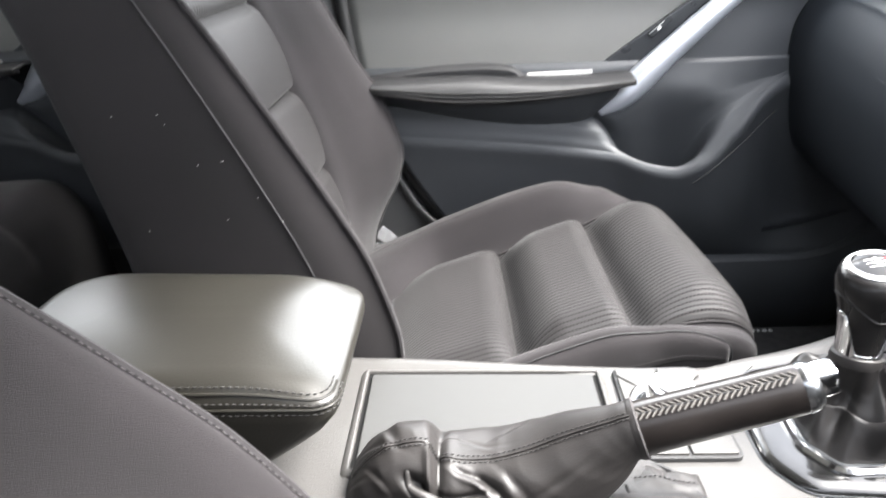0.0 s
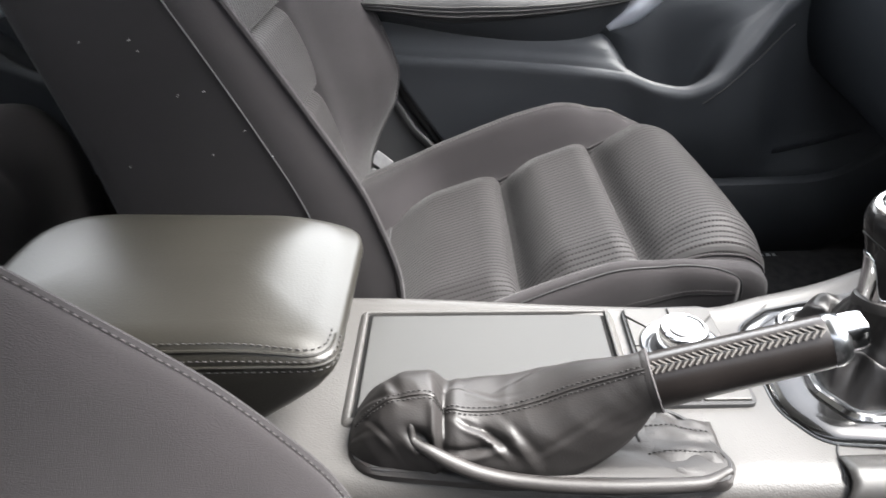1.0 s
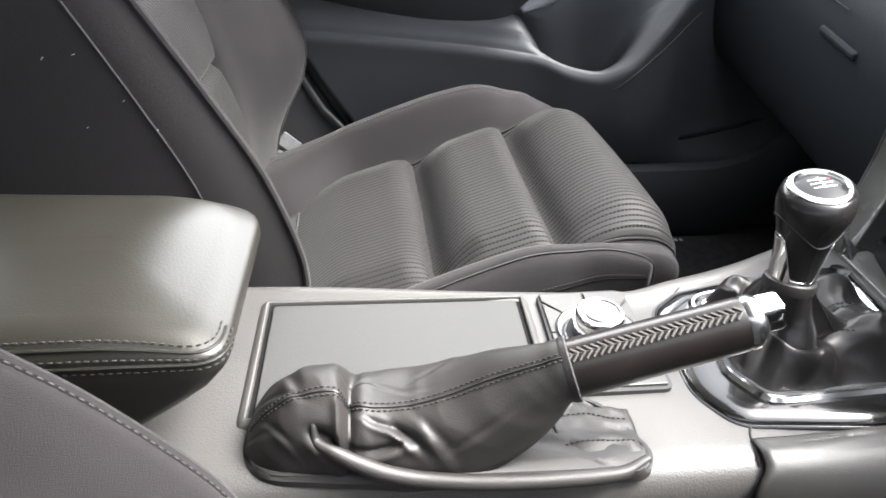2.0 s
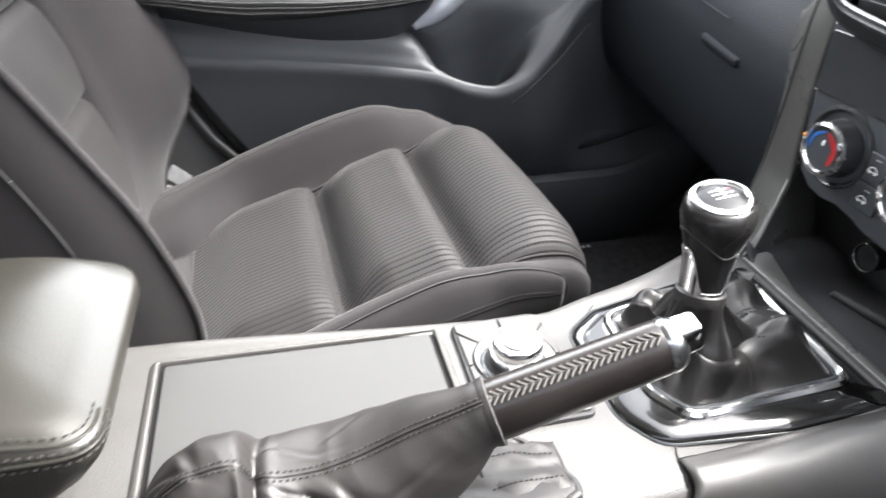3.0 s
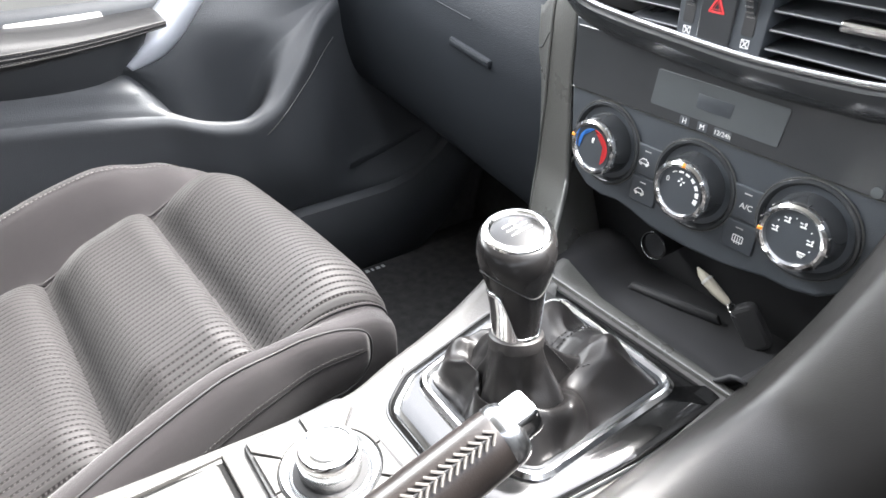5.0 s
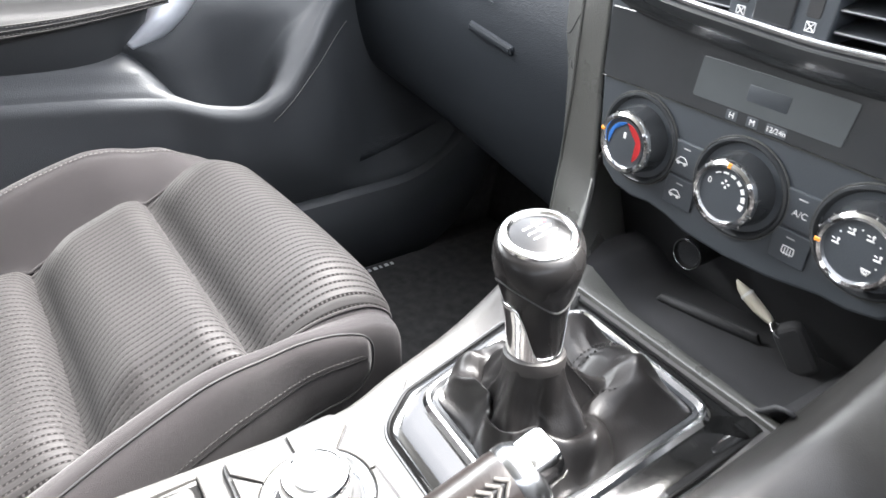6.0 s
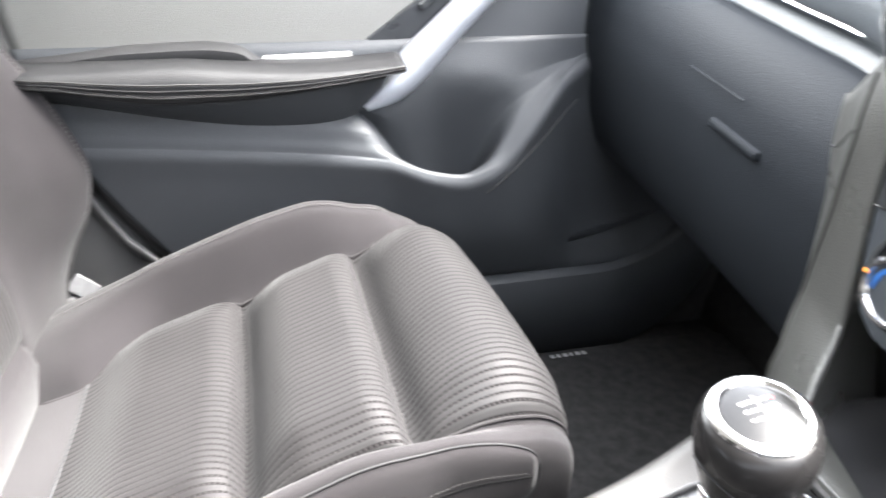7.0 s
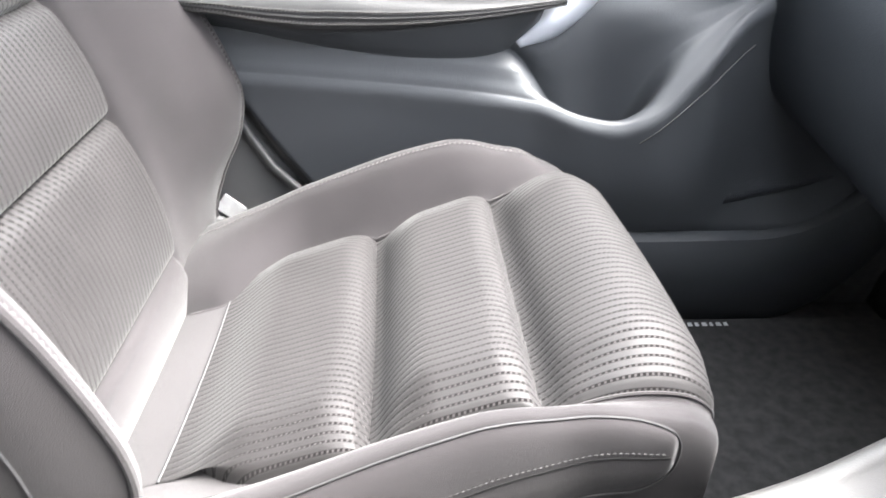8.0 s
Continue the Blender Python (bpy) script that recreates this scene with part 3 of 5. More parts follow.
def cushion_point(w, c, near):
    """w runs from the rear of the cushion over its nose, c across it from the middle (0) to the side (+-5)."""
    x, z = cush(w)
    xa, za = cush(min(w + 0.05, 8))
    xb, zb = cush(max(w - 0.05, 0))
    t = Vector((xa - xb, 0, za - zb)).normalized()
    nrm = Vector((-t.z, 0, t.x))
    y, b, drop = cush_sec(abs(c))
    y -= 0.060 * (1 - step(w, 1.35, 2.5)) ** 1.6 * step(abs(c), 0.9, 1.5) * (1 - step(abs(c), 1.7, 3.0))
    slim = near and c < 0 or (not near and c > 0)
    if slim and abs(c) > 1.5:
        y, b, drop = cush_near(abs(c))
        y += (y - 0.1715) * 1.5 * (1 - step(w, 1.5, 4.6))
    if slim:
        y += 0.007 * step(abs(c), 0.6, 1.5) * step(w, 1.5, 3.0)
    y = math.copysign(y, c)
    flat = 1 - step(abs(c), 1.2, 1.7)
    dome = flat * (1 - 0.45 * step(abs(y), 0.12, 0.172))
    xe = x + 0.034 * y
    d = 0.0
    for lo, hi, h in ((-0.408, -0.23, 0.029), (-0.23, -0.09, 0.031), (-0.09, 0.085, 0.034)):
        if lo < xe < hi:
            s = (xe - lo) / (hi - lo)
            d += h * step(s, -0.02, 0.50) * (math.sqrt(max(1 - ((s - 0.82) / 0.18) ** 2, 0.0)) if s > 0.82 else 1.0) * dome
    for s in (-0.23, -0.09):
        d -= (0.010 * math.exp(-(((xe - s) / 0.019) ** 2)) if xe > s else 0.005 * math.exp(-(((xe - s) / 0.0025) ** 2))) * flat
    d -= 0.007 * flat * (1 - (y / 0.17) ** 2) if abs(y) < 0.17 else 0.0
    d *= 1 - 0.7 * step(w, 5.0, 6.2)
    hb = cush_bump(x) * (0.70 if slim else 1.0)
    nose = step(w, 6.0, 7.2)
    p = Vector((x, y, z)) + nrm * (d + hb * b)
    ahead = step(w, 4.2, 6.2)
    p.x += ahead * (0.016 * (-y / 0.2 if near else y / 0.2) + 0.014 * (1 - (y / 0.2) ** 2 if abs(y) < 0.2 else 0.0) - 0.045 * step(abs(y), 0.185, 0.275) ** 1.3)
    p.z += 0.006 * step(w, 4.6, 5.6) * (1 - nose) * (1 - (y / 0.26) ** 2)
    p.z -= drop * (1 - 0.6 * nose)
    return p


back_x = curve((0.20, -0.470), (0.336, -0.482), (0.45, -0.503), (0.62, -0.552), (0.75, -0.600), (0.88, -0.655), (0.93, -0.69))
back_far = curve((0.20, 0.01), (0.285, 0.026), (0.333, 0.048), (0.403, 0.094), (0.453, 0.110), (0.541, 0.102), (0.603, 0.085), (0.70, 0.07), (0.80, 0.05), (0.93, 0.02))
back_near = curve((0.20, 0.05), (0.30, 0.100), (0.38, 0.135), (0.41, 0.138), (0.481, 0.134), (0.561, 0.118), (0.673, 0.091), (0.80, 0.055), (0.93, 0.02))
back_rear = curve((0.20, -0.60), (0.48, -0.630), (0.674, -0.668), (0.85, -0.72), (0.93, -0.72))
back_sec = curve((0, 0, 0, 0), (1, 0.135, 0.0, 0), (1.35, 0.150, -0.03, 0), (1.5, 0.155, -0.09, 0), (1.65, 0.160, 0.02, 0), (2, 0.180, 0.22, 0), (2.5, 0.212, 0.62, 0), (3, 0.240, 0.93, 0), (3.3, 0.253, 1.0, 0),
                 (3.5, 0.2585, 0.99, 0.0), (3.7, 0.262, 0.93, 0.02), (4, 0.2690, 0.80, 0.10), (5, 0.250, 0.0, 0.97), (5.3, 0.235, 0, 1.0), (7, 0.0, 0, 1.02))


def back_point(z, c, near):
    """z is the height on the upright seat, c runs across the front (0 to 3), round the side and to the middle of the rear (7)."""
    y, b, r = back_sec(abs(c))
    x = back_x(z)
    flat = 1 - step(abs(c), 1.2, 1.7)
    d = 0.0
    for lo, hi, h in ((0.20, 0.275, 0.010), (0.275, 0.455, 0.012), (0.455, 0.575, 0.011), (0.575, 0.70, 0.011), (0.70, 0.93, 0.012)):
        if lo < z < hi:
            d += h * math.sin(math.pi * (z - lo) / (hi - lo)) ** 0.55 * flat
    for s in (0.275, 0.455, 0.575, 0.70):
        d -= 0.009 * math.exp(-(((z - s) / 0.006) ** 2)) * flat
    front = x + d + (back_near(z) if c * near > 0 else back_far(z)) * b
    px = front * (1 - r) + back_rear(z) * r
    narrow = 1 - 0.10 * step(z, 0.62, 0.93)
    return Vector((px, math.copysign(y * narrow, c), z + 0.006 * flat * 0))


def build_seat(name, middle, near, recline, label, shift=0.0):
    """near: the side of the cushion (-1 or 1 in y) that faces the console."""
    seat = thing(name, (-0.25, middle, 0.055), label, "car seat")
    flip = near == 1

    def put(p):
        return (p.x + shift, middle + p.y, p.z)

    hinge = Vector((-0.47, 0, 0.26))
    lean = Matrix.Rotation(radians(-recline), 4, "Y")

    def put_back(p):
        q = lean @ (p - hinge) + hinge
        return (q.x + shift, middle + q.y, q.z)

    cp = lambda w, c: put(cushion_point(w, c, not flip))
    bp = lambda z, c: put_back(back_point(z, c, near))
    mid = frange(-1.5, 1.5, 61)
    part("cushion_panel", sheet(cp, frange(1.49, 3.0, 150), mid), SEAT_RIB, seat, "black cloth with rows of woven dashes")
    part("cushion_panel", sheet(cp, frange(3.0, 4.0, 130), mid), SEAT_RIB, seat, "black cloth with rows of woven dashes")
    part("cushion_panel", sheet(cp, frange(4.0, 6.6, 170), mid), SEAT_RIB, seat, "black cloth with rows of woven dashes")
    part("cushion_rear", sheet(cp, frange(0.0, 1.49, 40), mid), CLOTH, seat, "plain cloth strip at the rear of the cushion")
    part("seam", tube([Vector(cp(1.49, c)) + Vector((0, 0, 0.0006)) for c in mid], 0.0013, 6), RUBBER, seat)
    part("cushion_front", sheet(cp, frange(6.6, 8.0, 20), mid), CLOTH, seat)
    for s in (-1, 1):
        part("cushion_bolster", sheet(lambda w, c: cp(w, s * c), frange(0, 8, 110), frange(1.5, 5, 36)), CLOTH, seat, "plain grey-black cloth side bolster")
        if s != near:
            row = [cp(w, s * 2.7) for w in frange(0.6, 5.2, 90)]
            part("stitching", stitches(row, 0.0058, 0.0007, lift=(0, -0.0014 * s, 0.0017)), THREAD, seat)
        part("piping", tube([Vector(cp(w, s * 1.55)) + Vector((0, 0, 0.001)) for w in frange(1.0, 6.2, 80)], 0.0016, 6), CLOTH_DARK, seat)
    # the padded flap that wraps the near bolster and ends in a round tip
    def flap(a, v):
        w = 1.4 + 4.05 * a
        h = math.sqrt(max(1 - max((a - 0.88) / 0.12, 0.0) ** 2, 0.0))
        p = Vector(cp(w, near * (3.70 + 0.66 * h * v)))
        k = 0.0050 * (1 - abs(v) ** 4) * step(1 - a, 0.0, 0.03) * step(a, 0.0, 0.25) - 0.0008
        return p + Vector((0.1, near * 0.9, 0.4)) * k

    aa = frange(0, 0.88, 66) + frange(0.885, 0.97, 12) + frange(0.975, 1.0, 12)
    part("bolster_flap", sheet(flap, aa, frange(-1, 1, 24)), CLOTH, seat, "padded cloth flap with a rounded tip")
    part("seam", tube([Vector(flap(a, -0.99)) + Vector((0, near * 0.0012, 0.0010)) for a in aa] + [Vector(flap(a, 0.99)) + Vector((0, near * 0.0012, 0.0)) for a in aa[::-1]], 0.0008, 6), RUBBER, seat)
    part("seam", tube([Vector(flap(a, 0.15)) + Vector((0, near * 0.0001, -0.0001)) for a in frange(0.15, 0.97, 80)], 0.0007, 6), GAP, seat)
    part("stitching", stitches([Vector(flap(a, 0.05)) + Vector((0, near * 0.0008, 0.0008)) for a in frange(0.2, 0.96, 90)], 0.0045, 0.0005), THREAD_DARK, seat)
    part("backrest_roll", sheet(bp, frange(0.205, 0.275, 24), mid), CLOTH, seat, "plain cloth roll at the foot of the backrest")
    for z0, z1 in ((0.275, 0.455), (0.455, 0.575), (0.575, 0.70), (0.70, 0.93)):
        part("backrest_panel", sheet(bp, frange(z0, z1, 36), mid), BACK_RIB, seat, "black cloth with rows of woven dashes")
    zs = frange(0.205, 0.93, 84)
    for s in (-1, 1):
        part("backrest_bolster", sheet(lambda z, c: bp(z, s * c), zs, frange(1.5, 3.5, 30)), CLOTH, seat, "plain grey-black cloth side bolster")
        part("backrest_side", sheet(lambda z, c: bp(z, s * c), zs, frange(3.5, 5.3, 14)), CLOTH_DARK, seat)
        edge = [bp(z, s * 3.5) for z in frange(0.25, 0.92, 120)]
        part("piping", tube(edge, 0.0036, 8), CLOTH, seat, "raised piping along the bolster edge")
        part("stitching", stitches([bp(z, s * 3.38) for z in frange(0.25, 0.92, 120)], 0.0055, 0.0006, lift=(0.0008, 0, 0.0004)), THREAD_GREY if shift == 0 else THREAD_DIM, seat)
        seam = [Vector(bp(z, s * 4.05)) + Vector((0, s * 0.0004, 0)) for z in frange(0.25, 0.92, 100)]
        part("seam", tube(seam, 0.0011, 6), RUBBER, seat)
    part("backrest_rear", sheet(bp, zs, frange(5.3, 7.0, 8), bm=sheet(lambda z, c: bp(z, -c), zs, frange(5.3, 7.0, 8))), CLOTH_DARK, seat)
    part("backrest_top", sheet(lambda c, k: bp(0.93, c * (1 if k else -1)), frange(0, 7, 50), (0, 1)), CLOTH_DARK, seat)
    part("seat_frame", box(-0.50, -0.02, middle - 0.23, middle + 0.23, 0.075, 0.20, 0.01), DASH, seat, "black plastic seat base")
    for s in (-1, 1):
        part("seat_rail", box(-0.55, 0.0, middle + s * 0.19 - 0.02, middle + s * 0.19 + 0.02, 0.055, 0.08, 0.003), RUBBER, seat)
    return seat


passenger_seat = build_seat("passenger_seat", 0.385, -1, 0.0, "black cloth front passenger seat with ribbed centre panels")
driver_seat = build_seat("driver_seat", -0.40, 1, 20.0, "reclined black cloth driver seat beside the console", 0.03)

# pale lint that clings to the side of the seat
lint = bmesh.new()
lrng = random.Random(3)
for x, z in [(-0.6, 0.643), (-0.557, 0.644), (-0.552, 0.635), (-0.505, 0.6), (-0.51, 0.542), (-0.592, 0.529), (-0.457, 0.539), (-0.477, 0.564), (-0.528, 0.597)]:
    a = lrng.uniform(0.3, 1.4)
    y = min(v.co.y for v in [ob for ob in passenger_seat.children if ob.name.startswith("backrest_side")][0].data.vertices if abs(v.co.z - z) < 0.006 and abs(v.co.x - x) < 0.02) - 0.0006
    d = Vector((math.cos(a), 0, math.sin(a))) * lrng.uniform(0.0006, 0.0015)
    tube([Vector((x, y, z)) - d, Vector((x, y - 0.0003, z)), Vector((x, y, z)) + d + Vector((0.0003, 0, 0))], 0.00025, 5, lint)
tagged(part("lint", lint, PALE, None), "pale lint fibres on the dark seat side", "lint", kind="stuff")

# metal belt anchor at the seat's door side
anchor = thing("belt_anchor", (-0.44, 0.645, 0.25), "bright metal seat belt anchor beside the passenger seat", "belt anchor")
part("bracket", slab(rounded([(-0.018, -0.012), (0.018, -0.012), (0.018, 0.012), (-0.018, 0.012)], 0.003, 4), 0, 0.004, 0.0012, Matrix.Translation((-0.434, 0.650, 0.278)) @ pose(0, 0, 0, 62, 42, 0)), STEEL, anchor, "bright metal plate")
part("cover", slab(rounded([(-0.06, -0.013), (0.06, -0.013), (0.06, 0.013), (-0.06, 0.013)], 0.008, 4), 0, 0.02, 0.005, Matrix.Translation((-0.43, 0.662, 0.24)) @ pose(0, 0, 0, 70, 25, 14)), PILLAR, anchor)

structure("pillar_strip", tube([(-0.420, 0.690, 0.405), (-0.405, 0.683, 0.372), (-0.378, 0.680, 0.325), (-0.345, 0.680, 0.288), (-0.30, 0.68, 0.245)], [0.004, 0.0055, 0.006, 0.006, 0.005], 10, flat=1.6), PILLAR,
          "satin grey edge strip of the centre pillar trim", "trim")

# rear bench behind the front seats
bench = thing("rear_bench", (-1.3, 0, 0.055), "dark grey cloth rear bench seat", "bench seat")
bz = curve((0, -0.985, 0.14), (1, -0.965, 0.30), (2, -0.985, 0.375), (3, -1.03, 0.405), (4, -1.15, 0.40), (5, -1.42, 0.35))
by = curve((0, 0.0, 0), (3, 0.45, 0), (3.3, 0.47, -0.008), (3.6, 0.49, 0.004), (4, 0.58, 0.018), (4.5, 0.655, -0.01), (5, 0.675, -0.12))
for s in (-1, 1):
    part("bench_cushion", sheet(lambda u, v: (bz(u)[0], s * by(v)[0], bz(u)[1] + by(v)[1]), frange(0, 5, 40), frange(0, 5, 40)), CLOTH, bench)
    part("bench_back", sheet(lambda u, v: (-1.36 - 0.28 * u + 0.05 * math.sin(math.pi * min(u * 1.2, 1)) * (0.5 + by(v)[1] * 20), s * by(v)[0], 0.36 + 0.52 * u), frange(0, 1, 24), frange(0, 5, 30)), CLOTH, bench, "", 0.05)


# ---------------------------------------------------------------- centre console
left_y = curve((-0.70, 0.092), (-0.40, 0.088), (-0.166, 0.073), (-0.07, 0.067), (-0.02, 0.081), (0.05, 0.100), (0.105, 0.119), (0.155, 0.138), (0.25, 0.19))
right_y = curve((-0.70, -0.125), (-0.40, -0.126), (-0.19, -0.133), (0.0, -0.135), (0.155, -0.14))
top_z = curve((-0.70, 0.402), (-0.38, 0.401), (-0.15, 0.397), (0.0, 0.398), (0.155, 0.412))
console = thing("centre_console", (-0.25, -0.02, 0.055), "grey plastic centre console between the front seats", "console")


def console_ring(x):
    l, r, t = left_y(x), right_y(x), top_z(x)
    return [(x, l + 0.012, 0.056), (x, l + 0.010, 0.30), (x, l + 0.008, t - 0.04), (x, l + 0.006, t - 0.014), (x, l + 0.002, t - 0.003), (x, l - 0.003, t + 0.0025), (x, l - 0.008, t + 0.0035), (x, l - 0.013, t + 0.002), (x, l - 0.017, t), (x, 0.03, t), (x, -0.04, t),
            (x, r + 0.03, t), (x, r + 0.018, t - 0.0008), (x, r + 0.010, t - 0.0040), (x, r + 0.0045, t - 0.0100), (x, r + 0.0012, t - 0.020), (x, r, t - 0.029), (x, r - 0.0045, t - 0.0305), (x, r - 0.007, t - 0.06), (x, r - 0.012, 0.20), (x, r - 0.012, 0.056)]


part("console_body", loft([console_ring(x) for x in frange(-0.70, 0.152, 70)]), CONSOLE, console, "satin grey plastic body")
# ridge of the grey plastic; silver stands in for the highlight along it
part("side_edge", tube([(x, right_y(x) - 0.0030, top_z(x) - 0.0296) for x in frange(-0.55, -0.03, 40)], 0.0011, 6), SATIN, console, "thin plastic ridge along the side, its highlight done in silver")
part("panel_joint", tube([(-0.010, 0.073, top_z(0) + 0.0008), (-0.022, 0.060, top_z(0) + 0.0008)], 0.0008, 6), RUBBER, console)
part("panel_joint", tube([(-0.020, -0.084, top_z(0) + 0.0005), (-0.028, -0.100, top_z(0) + 0.0003), (-0.032, -0.120, top_z(0) - 0.0005), (-0.035, -0.137, top_z(0) - 0.02), (-0.036, -0.143, top_z(0) - 0.07)], 0.0009, 6), RUBBER, console)

# lidded tray: raised rim, dark gap, lid
tray_out = rounded([(-0.390, -0.078), (-0.152, -0.078), (-0.152, 0.072), (-0.390, 0.071)], [0.012, 0.012, 0.014, 0.014], 5)
lid_z = lambda x, y: 0.4037 - 0.018 * (x + 0.38)
rim_rows = [(0.0025, -0.006), (0.0040, -0.0024), (0.0060, -0.0004), (0.0082, 0.0012), (0.0096, 0.0015), (0.0106, 0.0010), (0.0113, -0.0006), (0.0115, -0.006)]
part("tray_rim", loft([on_z(inset(tray_out, d), lifted(lid_z, h)) for d, h in rim_rows], around=True), CONSOLE, console)
part("tray_gap", slab(inset(tray_out, 0.0110), lambda x, y: lid_z(x, y) - 0.006, lambda x, y: lid_z(x, y) - 0.0017, 0.0002), GAP, console)
lid_out = rounded([(-0.3745, -0.0618), (-0.1675, -0.0618), (-0.1675, 0.0565), (-0.3745, 0.0555)], 0.004, 4)
lid = part("tray_lid", slab(lid_out, lambda x, y: lid_z(x, y) - 0.002, lambda x, y: lid_z(x, y) + 0.0012, 0.0008), LID, console, "grained grey sliding lid")
# pale colour imitates the reflection in the finger pull's recess
part("lid_pull", slab(rounded([(-0.300, -0.062), (-0.248, -0.062), (-0.253, -0.036), (-0.295, -0.036)], [0.004, 0.004, 0.012, 0.012], 5), 0.400, lambda x, y: lid_z(x, y) + 0.0030, 0.0015), PALE, lid, "finger pull of the lid with its reflection painted pale")

# armrest
arm_out = [(-0.645, -0.112), (-0.371, -0.112), (-0.371, 0.056), (-0.645, 0.074)]
arm_c, arm_a, arm_b = (-0.508, -0.022), 0.137, 0.088


def arm_drop(x, z):
    """The lid's upper face falls away towards its front edge."""
    return z - 0.012 * step(x, -0.450, -0.364) ** 1.3 * step(z, 0.496, 0.52)


def arm_ring(d, z, front=-0.371):
    """The lid's outline moved in by d, cut back to front, with many points along its sides."""
    o = [(x if x < -0.5 else x - (-0.371 - front), y) for x, y in arm_out]
    r = rounded(o, [0.03, 0.020, 0.032, 0.06], 7)
    q = []
    for i, p in enumerate(r):
        n = r[(i + 1) % len(r)]
        m = 26 if i % 8 == 7 else 1
        q += [(p[0] + (n[0] - p[0]) * j / m, p[1] + (n[1] - p[1]) * j / m) for j in range(m)]
    q = [(arm_c[0] + (x - arm_c[0]) * (1 - d / arm_a), arm_c[1] + (y - arm_c[1]) * (1 - d / arm_b)) for x, y in q]
    return [(x, y, arm_drop(x, z)) for x, y in q]


rows = [arm_ring(d, z, front) for z, front, d in ((0.404, -0.46, 0.014), (0.425, -0.445, 0.008), (0.440, -0.425, 0.005), (0.460, -0.398, 0.003), (0.474, -0.382, 0.0015), (0.486, -0.374, 0.0), (0.492, -0.3715, -0.0005))]
rows += [arm_ring(d, 0.497 + 0.0225 * math.sqrt(1 - (1 - d / 0.022) ** 2)) for d in (0.0, 0.0006, 0.0018, 0.0036, 0.006, 0.009, 0.0125, 0.017, 0.022)]
rows += [arm_ring(0.022 + 0.062 * k, 0.5195 + 0.0040 * (1 - (1 - k) ** 2)) for k in (0.06, 0.14, 0.24, 0.36, 0.5, 0.65, 0.8, 0.92)]
armrest = part("armrest_lid", loft(rows), VINYL, console, "grained vinyl armrest lid")
def arm_seam(d, z):
    """A line along the lid's long side and round its front corner."""
    near = [p for p in arm_ring(d, z) if p[1] < -0.082]
    return sorted(near, key=lambda p: p[0])


for d, z in ((0.0060, 0.5135), (0.0003, 0.5035), (-0.0004, 0.4945)):
    part("stitching", stitches(arm_seam(d, z), 0.0048, 0.0006), THREAD_DARK, armrest)
for d, z in ((0.0034, 0.5100), (0.0, 0.4990)):
    part("piping", tube([(x, y - 0.0002, z) for x, y, z in arm_seam(d, z)], 0.0011, 6), VINYL, armrest)
part("armrest_base", box(-0.66, -0.45, -0.105, 0.065, 0.395, 0.42, 0.006), CONSOLE, console)

# push-and-turn controller with its ring of switches
cz = 0.4000
pad_out = rounded([(-0.150, -0.056), (-0.066, -0.056), (-0.070, 0.066), (-0.148, 0.064)], [0.008, 0.008, 0.010, 0.008], 4)
ctl = part("controller_pad", slab(pad_out, cz - 0.008, cz + 0.0012, 0.0008), RUBBER, console, "dark surround of the rotary controller")
dial_c = Vector((-0.108, 0.010, cz))


def ring_key(a0, a1, r0):
    """A switch between the dial's ring and the pad's edge, from angle a0 to a1 (degrees)."""
    inner = [(dial_c.x + r0 * math.cos(radians(a)), dial_c.y + r0 * math.sin(radians(a))) for a in frange(a0, a1, 25)]
    outer = []
    for a in frange(a1, a0, 25):
        c, s = math.cos(radians(a)), math.sin(radians(a))
        k = min((0.0378 if c > 0 else 0.0380) / max(abs(c), 1e-6), (0.0505 if s > 0 else 0.0625) / max(abs(s), 1e-6))
        outer.append((dial_c.x + k * c, dial_c.y + k * s))
    return slab(inner + outer, cz, cz + 0.0035, 0.0008)


for a0, a1 in ((48, 88), (92, 132), (136, 178), (182, 224), (228, 268), (272, 312), (316, 358), (2, 44)):
    part("switch_key", ring_key(a0 - 0.7, a1 + 0.7, 0.0342), CONSOLE, ctl)
at_dial = Matrix.Translation(dial_c)
part("dial_ring", lathe([(0.0325, 0.0), (0.0335, 0.003), (0.0320, 0.0045), (0.027, 0.0035), (0.0245, 0.001)], 48, at_dial), SATIN, ctl, "satin silver ring")
part("dial_well", lathe([(0.0245, 0.0), (0.0245, 0.0014), (0.001, 0.0014)], 40, at_dial), RUBBER, ctl)
dial = part("dial", lathe([(0.0195, 0.0015), (0.0205, 0.003), (0.0205, 0.018), (0.0200, 0.0215), (0.0185, 0.0232), (0.0165, 0.0232), (0.0155, 0.0222), (0.0135, 0.0222), (0.0125, 0.0228), (0.004, 0.0236), (0.0, 0.0237)], 56, at_dial), CHROME, ctl, "silver rotary dial")
part("dial_cap", lathe([(0.0132, 0.0215), (0.0132, 0.0232), (0.0126, 0.0238), (0.006, 0.0243), (0.0, 0.0244)], 48, at_dial), SATIN_DIM, dial, "satin grey cap")

# ---------------------------------------------------------------- handbrake
brake = thing("handbrake", (-0.24, -0.085, 0.40), "black leather handbrake lever with pale stitching and chrome button", "handbrake lever")
ridge = curve((-0.377, 0.402), (-0.370, 0.420), (-0.355, 0.440), (-0.335, 0.454), (-0.318, 0.456), (-0.305, 0.447), (-0.290, 0.440), (-0.270, 0.441), (-0.245, 0.448), (-0.215, 0.464), (-0.190, 0.476), (-0.172, 0.484), (-0.158, 0.484))
